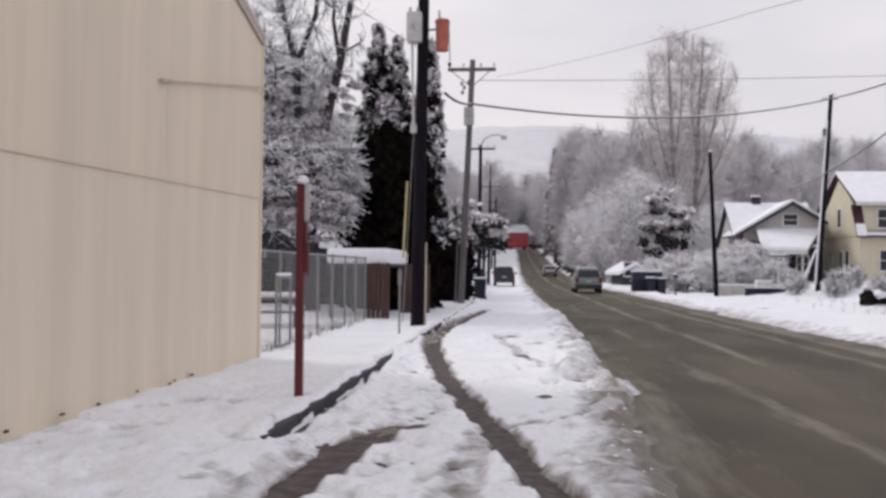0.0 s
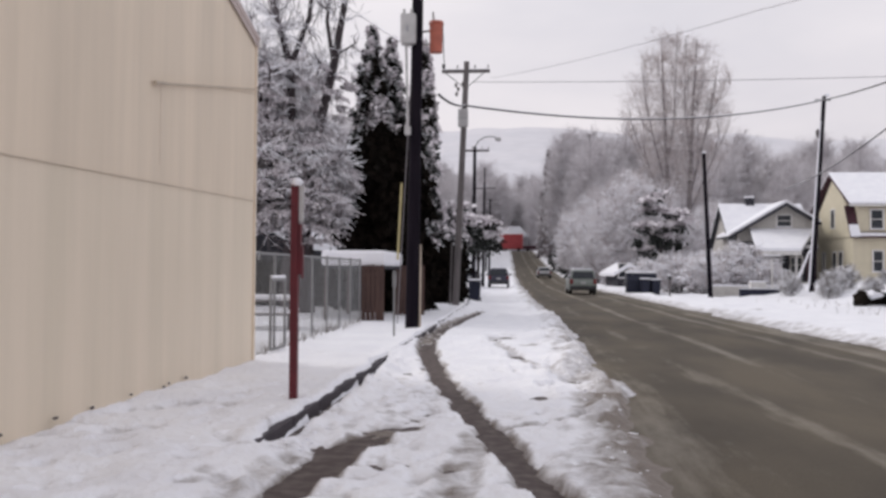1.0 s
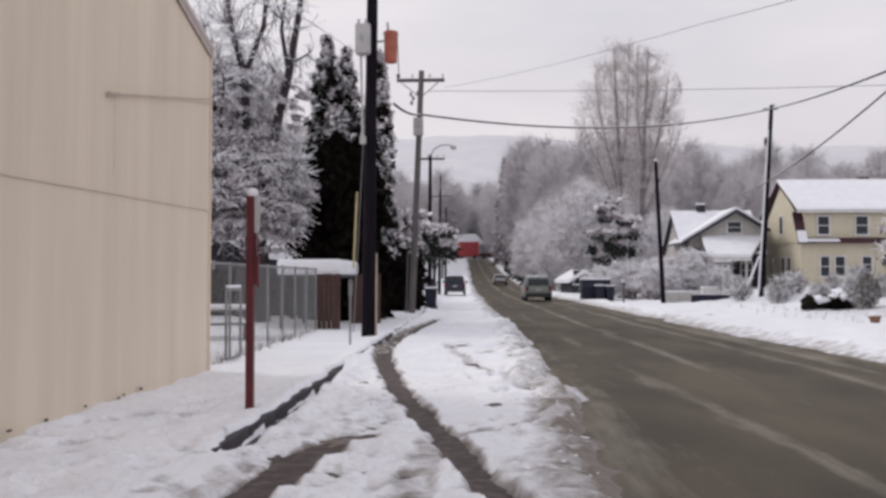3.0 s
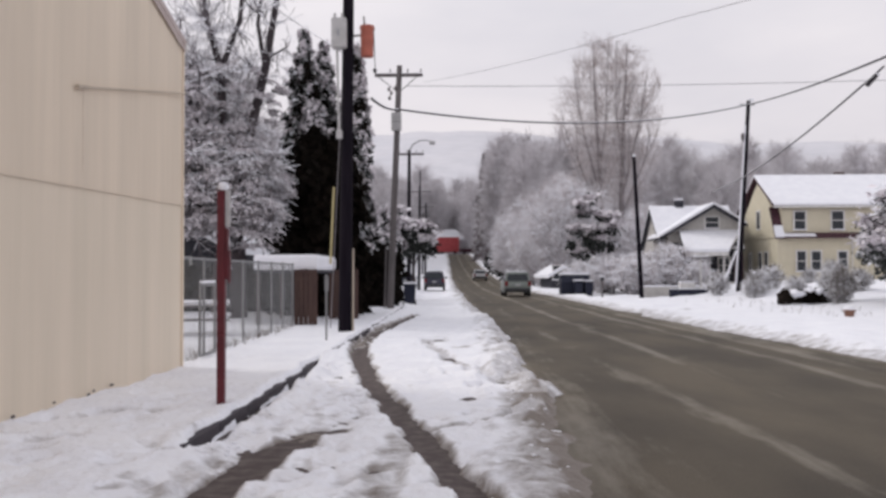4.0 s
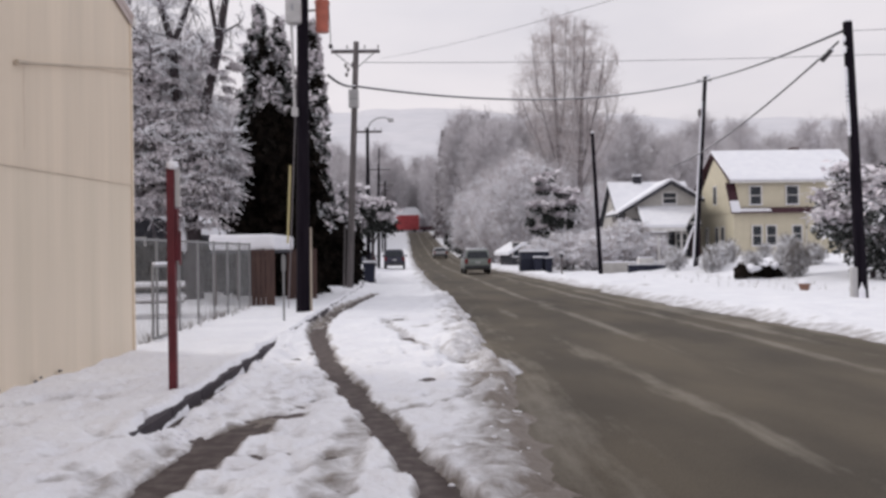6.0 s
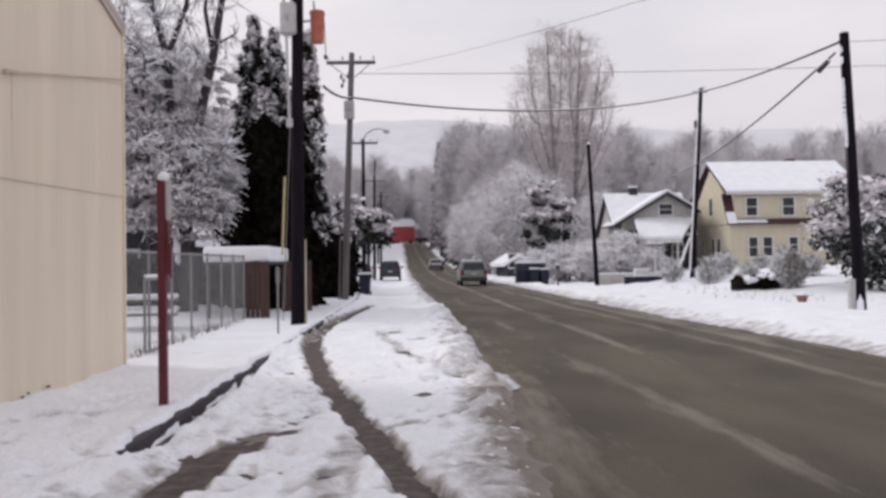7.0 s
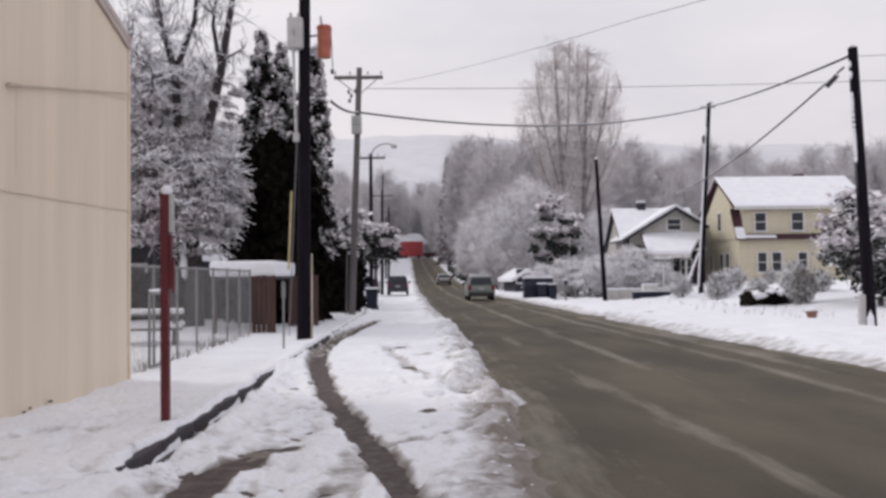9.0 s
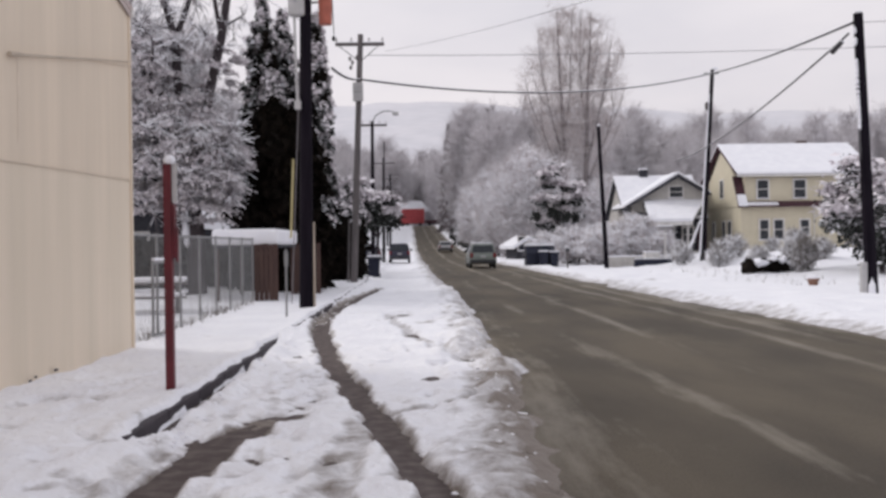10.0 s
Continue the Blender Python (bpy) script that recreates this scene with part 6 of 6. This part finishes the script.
for k in range(65):
    y = rng.uniform(125, 230)
    again(wood[k % 3], rng.uniform(0.16, 0.62) * y, y, rng.uniform(0.72, 1.0) * 0.136 * y / 17, rng.uniform(0, 360))
for k in range(60):
    y = rng.uniform(95, 250)
    again(wood[k % 3], -8.5 - (y * 0.03) - abs(rng.normal()) * 15, y, rng.uniform(0.55, 0.85) * 0.125 * y / 17, rng.uniform(0, 360))
for k, (x, y, sc) in enumerate(((-12.5, 42, 0.72), (-15.5, 45, 0.8), (-10.5, 50, 0.7), (-18, 40, 0.7), (-13.5, 52, 0.8), (-8.5, 56, 0.5), (-9.5, 64, 0.55))):
    again(wood[k % 3], x, y, sc, x * 40)
for k in range(60):
    y = rng.uniform(300, 400)
    again(wood[k % 3], rng.uniform(-90, 100), y, rng.uniform(1.2, 1.9), rng.uniform(0, 360))

for k in range(70):
    y = rng.uniform(275, 430)
    again(wood[k % 3], rng.uniform(-0.055, 0.05) * y, y, rng.uniform(1.2, 1.75) * y / 350, rng.uniform(0, 360), rng.uniform(0, 0.03) * (y - 270))

# ---- shrubs in the yards ----
shrub = crown_tree("shrub", pose(0, 0, 0), "bare brown shrub dusted with snow", "shrubs", np.random.RandomState(51), M_BARK, M_TWIG_BROWN,
                   [[(0.1 * k, 0, -0.2, 0.03), (0.18 * k, 0.1 * k * k - 0.1, 0.6, 0.02)] for k in (-2, -1, 0, 1, 2)], [(0, 0, 0.75, 0.85, 0.8, 0.7, 1)], 40, 500, 1600, rise=0.8, radii=(0.02, 0.014, 0.011), bias=0.25, reach=0.6, fine=(0.12, 0.35))
put(shrub, 16.2, 46, 0.65, 0)
for x, y, s, a, t in ((14.9, 48.5, 0.7, 120, 1), (15.6, 50, 0.9, 200, 1), (17.4, 45, 0.6, 300, 1), (18.5, 44, 0.65, 20, 1.1), (15.9, 40, 0.6, 90, 1.5), (16.3, 40.5, 0.65, 10, 1.6), (16.9, 52, 0.9, 170, 1), (19.4, 53, 0.6, 220, 1),
                      (14.0, 52, 0.8, 15, 1), (21.5, 55, 0.9, 15, 1), (14.9, 56, 0.8, 200, 1)):
    again(shrub, x, y, s, a, 0, t)
weeper = crown_tree("shrub", pose(0, 0, 0), "arching frosted shrub heaped with snow", "shrubs", np.random.RandomState(52), M_BARK, M_TWIG_PALE,
                    [[(0.12 * k, 0, -0.2, 0.05), (0.3 * k, 0.1 * k * k - 0.1, 1.0, 0.03)] for k in (-2, -1, 0, 1, 2)], [(0, 0, 1.3, 1.7, 1.4, 1.15, 1)], 60, 900, 2600, rise=0.7, radii=(0.03, 0.022, 0.018), bias=-0.2, reach=0.9, fine=(0.2, 0.5))
put(weeper, 11.4, 62, 1.0, 0)
for x, y, s, a in ((12.8, 64, 1.2, 130), (9.9, 65, 1.1, 310), (13.9, 62.5, 0.9, 75), (8.9, 70, 1.0, 20), (11.9, 68, 1.2, 200), (14.3, 63.2, 1.3, 40), (15.0, 61.4, 0.75, 150)):
    again(weeper, x, y, s, a)


def snow_hedge(x, y, n, seed):
    """Low dark hedge with heaped snow."""
    rng = np.random.RandomState(seed)
    e = thing("hedge", pose(x, y, 0.2), "low dark hedge heaped with snow", "hedge")
    bm = bmesh.new()
    for k in range(n):
        lump(bm, (k * 0.5 + rng.uniform(-0.1, 0.1), rng.uniform(-0.2, 0.2), 0.25), (0.38, 0.38, 0.36), None, 0.5, 2)
    part("leaves", bm, M_FOLIAGE_SHADE, e)
    for k in range(n + 3):
        bm = bmesh.new()
        lump(bm, (rng.uniform(-0.2, n * 0.5 - 0.3), rng.uniform(-0.25, 0.2), rng.uniform(0.42, 0.68)), (rng.uniform(0.16, 0.36), 0.25, rng.uniform(0.10, 0.2)), None, 0.4, 2)
        part("snow_heap", bm, M_SNOW, e)


snow_hedge(14.1, 41, 4, 5)
snow_hedge(16.3, 48, 4, 6)


def back_hedge():
    """Dark evergreen hedge behind the wire fence; its near-black leaves carry the shade there as colour."""
    rng = np.random.RandomState(8)
    e = thing("hedge", pose(-12.6, 35.0, 0.1), "dark evergreen hedge behind the fence with shade in its colour", "hedge")
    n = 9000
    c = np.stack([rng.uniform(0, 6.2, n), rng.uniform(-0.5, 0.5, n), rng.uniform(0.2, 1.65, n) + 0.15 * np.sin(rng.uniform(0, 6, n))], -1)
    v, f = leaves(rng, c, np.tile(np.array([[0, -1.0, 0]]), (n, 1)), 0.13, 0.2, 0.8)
    np_mesh("leaves", v, f, M_FOLIAGE_SHADE, e)
    for k in range(6):
        part("stem", rodm((0.5 + k * 1.05, 0, -0.2), (0.5 + k * 1.05, 0, 0.9), 0.05, 0.03, 6), M_BARK, e)


back_hedge()


def picnic_table(x, y, turn):
    e = thing("picnic_table", pose(x, y, 0.12, 0, 0, turn), "weathered picnic table covered with snow", "picnic table")
    for k in range(4):
        part("plank", boxm(-0.8, 0.8, -0.36 + k * 0.18, -0.20 + k * 0.18, 0.70, 0.74, 0.005), M_GREY_POLE, e)
    part("table_snow", boxm(-0.78, 0.78, -0.34, 0.34, 0.74, 0.86, 0.05), M_SNOW, e)
    for s in (-1, 1):
        part("bench", boxm(-0.8, 0.8, s * 0.7 - 0.13, s * 0.7 + 0.13, 0.41, 0.45, 0.005), M_GREY_POLE, e)
        part("bench_snow", boxm(-0.78, 0.78, s * 0.7 - 0.12, s * 0.7 + 0.12, 0.45, 0.54, 0.04), M_SNOW, e)
        for q in (-1, 1):
            part("leg", rodm((s * 0.6, q * 0.62, -0.1), (s * 0.6, q * 0.2, 0.7), 0.05, 0.05, 6), M_GREY_POLE, e)


picnic_table(-6.2, 21.2, 12)


def yard_post():
    e = thing("yard_post", pose(14.3, 57, 0.55), "pale bird-table post in the snowy yard", "bird table")
    part("post", rodm((0, 0, -0.2), (0, 0, 1.9), 0.06, 0.05, 8), M_TRIM_WHITE, e)
    part("tray", boxm(-0.45, 0.45, -0.2, 0.2, 1.9, 1.98, 0.01), M_GREY_POLE, e)
    part("tray_snow", boxm(-0.43, 0.43, -0.18, 0.18, 1.98, 2.06, 0.03), M_SNOW, e)


yard_post()
e = thing("storage_box", pose(13.55, 57.4, 0.55), "white painted storage box beside the bird table", "storage box")
part("body", boxm(-0.45, 0.45, -0.3, 0.3, -0.2, 0.42, 0.02), M_TRIM_WHITE, e)
part("lid_snow", boxm(-0.44, 0.44, -0.29, 0.29, 0.42, 0.52, 0.04), M_SNOW, e)
e = thing("planter", pose(13.2, 55.6, 0.3), "low dark blue wooden planter in the snow", "planter")
for k in range(4):
    part("board", boxm(-1.1 + k * 0.56, -1.1 + k * 0.56 + 0.54, -0.2, 0.2, -0.2, 0.30, 0.01), M_BIN, e)
part("snow", boxm(-1.05, 1.1, -0.17, 0.17, 0.30, 0.36, 0.02), M_SNOW, e)
pot = thing("flower_pot", pose(12.75, 31.1, 0.06) @ Matrix.Diagonal((0.72, 0.72, 0.72, 1)), "terracotta flower pot heaped with snow", "flower pot")
bm = bmesh.new()
rod(bm, (0, 0, 0), (0, 0, 0.32), 0.17, 0.25, 16)
rod(bm, (0, 0, 0.32), (0, 0, 0.38), 0.28, 0.28, 16)
part("pot", bm, M_TERRACOTTA, pot)
bm = bmesh.new()
lump(bm, (0, 0, 0.42), (0.26, 0.26, 0.14), None, 0.15, 2)
part("snow_cap", bm, M_SNOW, pot)


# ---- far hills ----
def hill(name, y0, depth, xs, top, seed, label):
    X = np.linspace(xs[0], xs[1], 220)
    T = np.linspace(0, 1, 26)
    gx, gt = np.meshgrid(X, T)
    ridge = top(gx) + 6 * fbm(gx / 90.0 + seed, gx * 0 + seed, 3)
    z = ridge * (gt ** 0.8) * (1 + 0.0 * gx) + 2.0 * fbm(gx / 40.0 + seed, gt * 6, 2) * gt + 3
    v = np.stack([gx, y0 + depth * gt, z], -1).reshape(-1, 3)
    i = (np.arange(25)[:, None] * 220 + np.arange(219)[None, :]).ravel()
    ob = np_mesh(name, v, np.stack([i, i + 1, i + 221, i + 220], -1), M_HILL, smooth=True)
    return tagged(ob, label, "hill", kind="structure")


hill("backdrop", 420, 420, (-900, 1100), lambda x: 124 - 0.03 * x, 3, "snow-dusted wooded hillside in the distance with haze in its colour")
hill("backdrop_far", 900, 500, (-1500, 1900), lambda x: 150 + 12 * np.sin(x / 420 + 1.2), 9, "far wooded ridge, pale with haze put into its colour")


# ---- low wall and paling along the bungalow's yard ----
def yard_wall():
    e = thing("garden_wall", pose(10.9, 58.4, 0.25), "low grey block wall with snow on top", "garden wall")
    for k in range(11):
        part("block", boxm(k * 0.45, k * 0.45 + 0.44, -0.1, 0.1, -0.25, 0.45, 0.01), M_GREY_SIDING, e)
    part("wall_snow", boxm(0, 4.95, -0.1, 0.1, 0.45, 0.55, 0.03), M_SNOW, e)


yard_wall()
e = thing("mailbox", pose(8.35, 57.2, 0.1), "small roadside mailbox on a wooden post", "mailbox")
part("post", boxm(-0.05, 0.05, -0.05, 0.05, -0.2, 1.0, 0.006), M_GREY_POLE, e)
bm = boxm(-0.1, 0.1, -0.25, 0.25, 1.0, 1.22, 0.05)
part("box", bm, M_BUMPER, e)
part("snow_cap", boxm(-0.09, 0.09, -0.24, 0.24, 1.22, 1.29, 0.03), M_SNOW, e)


def weeds():
    """Dry stalks that poke through the snow along the kerb and verge."""
    rng = np.random.RandomState(14)
    segs = []
    for k in range(130):
        if k % 2:
            y = rng.uniform(30, 48)
            x = float(right_edge(y)) + rng.uniform(5.0, 8.5)
        else:
            y = rng.uniform(14.6, 24)
            x = rng.uniform(-4.6, -4.4)
        z = float(ground(np.array([x]), np.array([y]))[0][0])
        for q in range(3):
            a = rng.uniform(0, 2 * np.pi)
            h = rng.uniform(0.06, 0.22)
            segs.append(((x, y, z - 0.02), (x + math.cos(a) * h * 0.5, y + math.sin(a) * h * 0.5, z + h), 0.006, 0.003))
    v, f = tubes(segs, 3)
    tagged(np_mesh("dry_weeds", v, f, M_TWIG_BROWN), "dry brown stalks poking through the snow", "weeds", kind="stuff")


weeds()
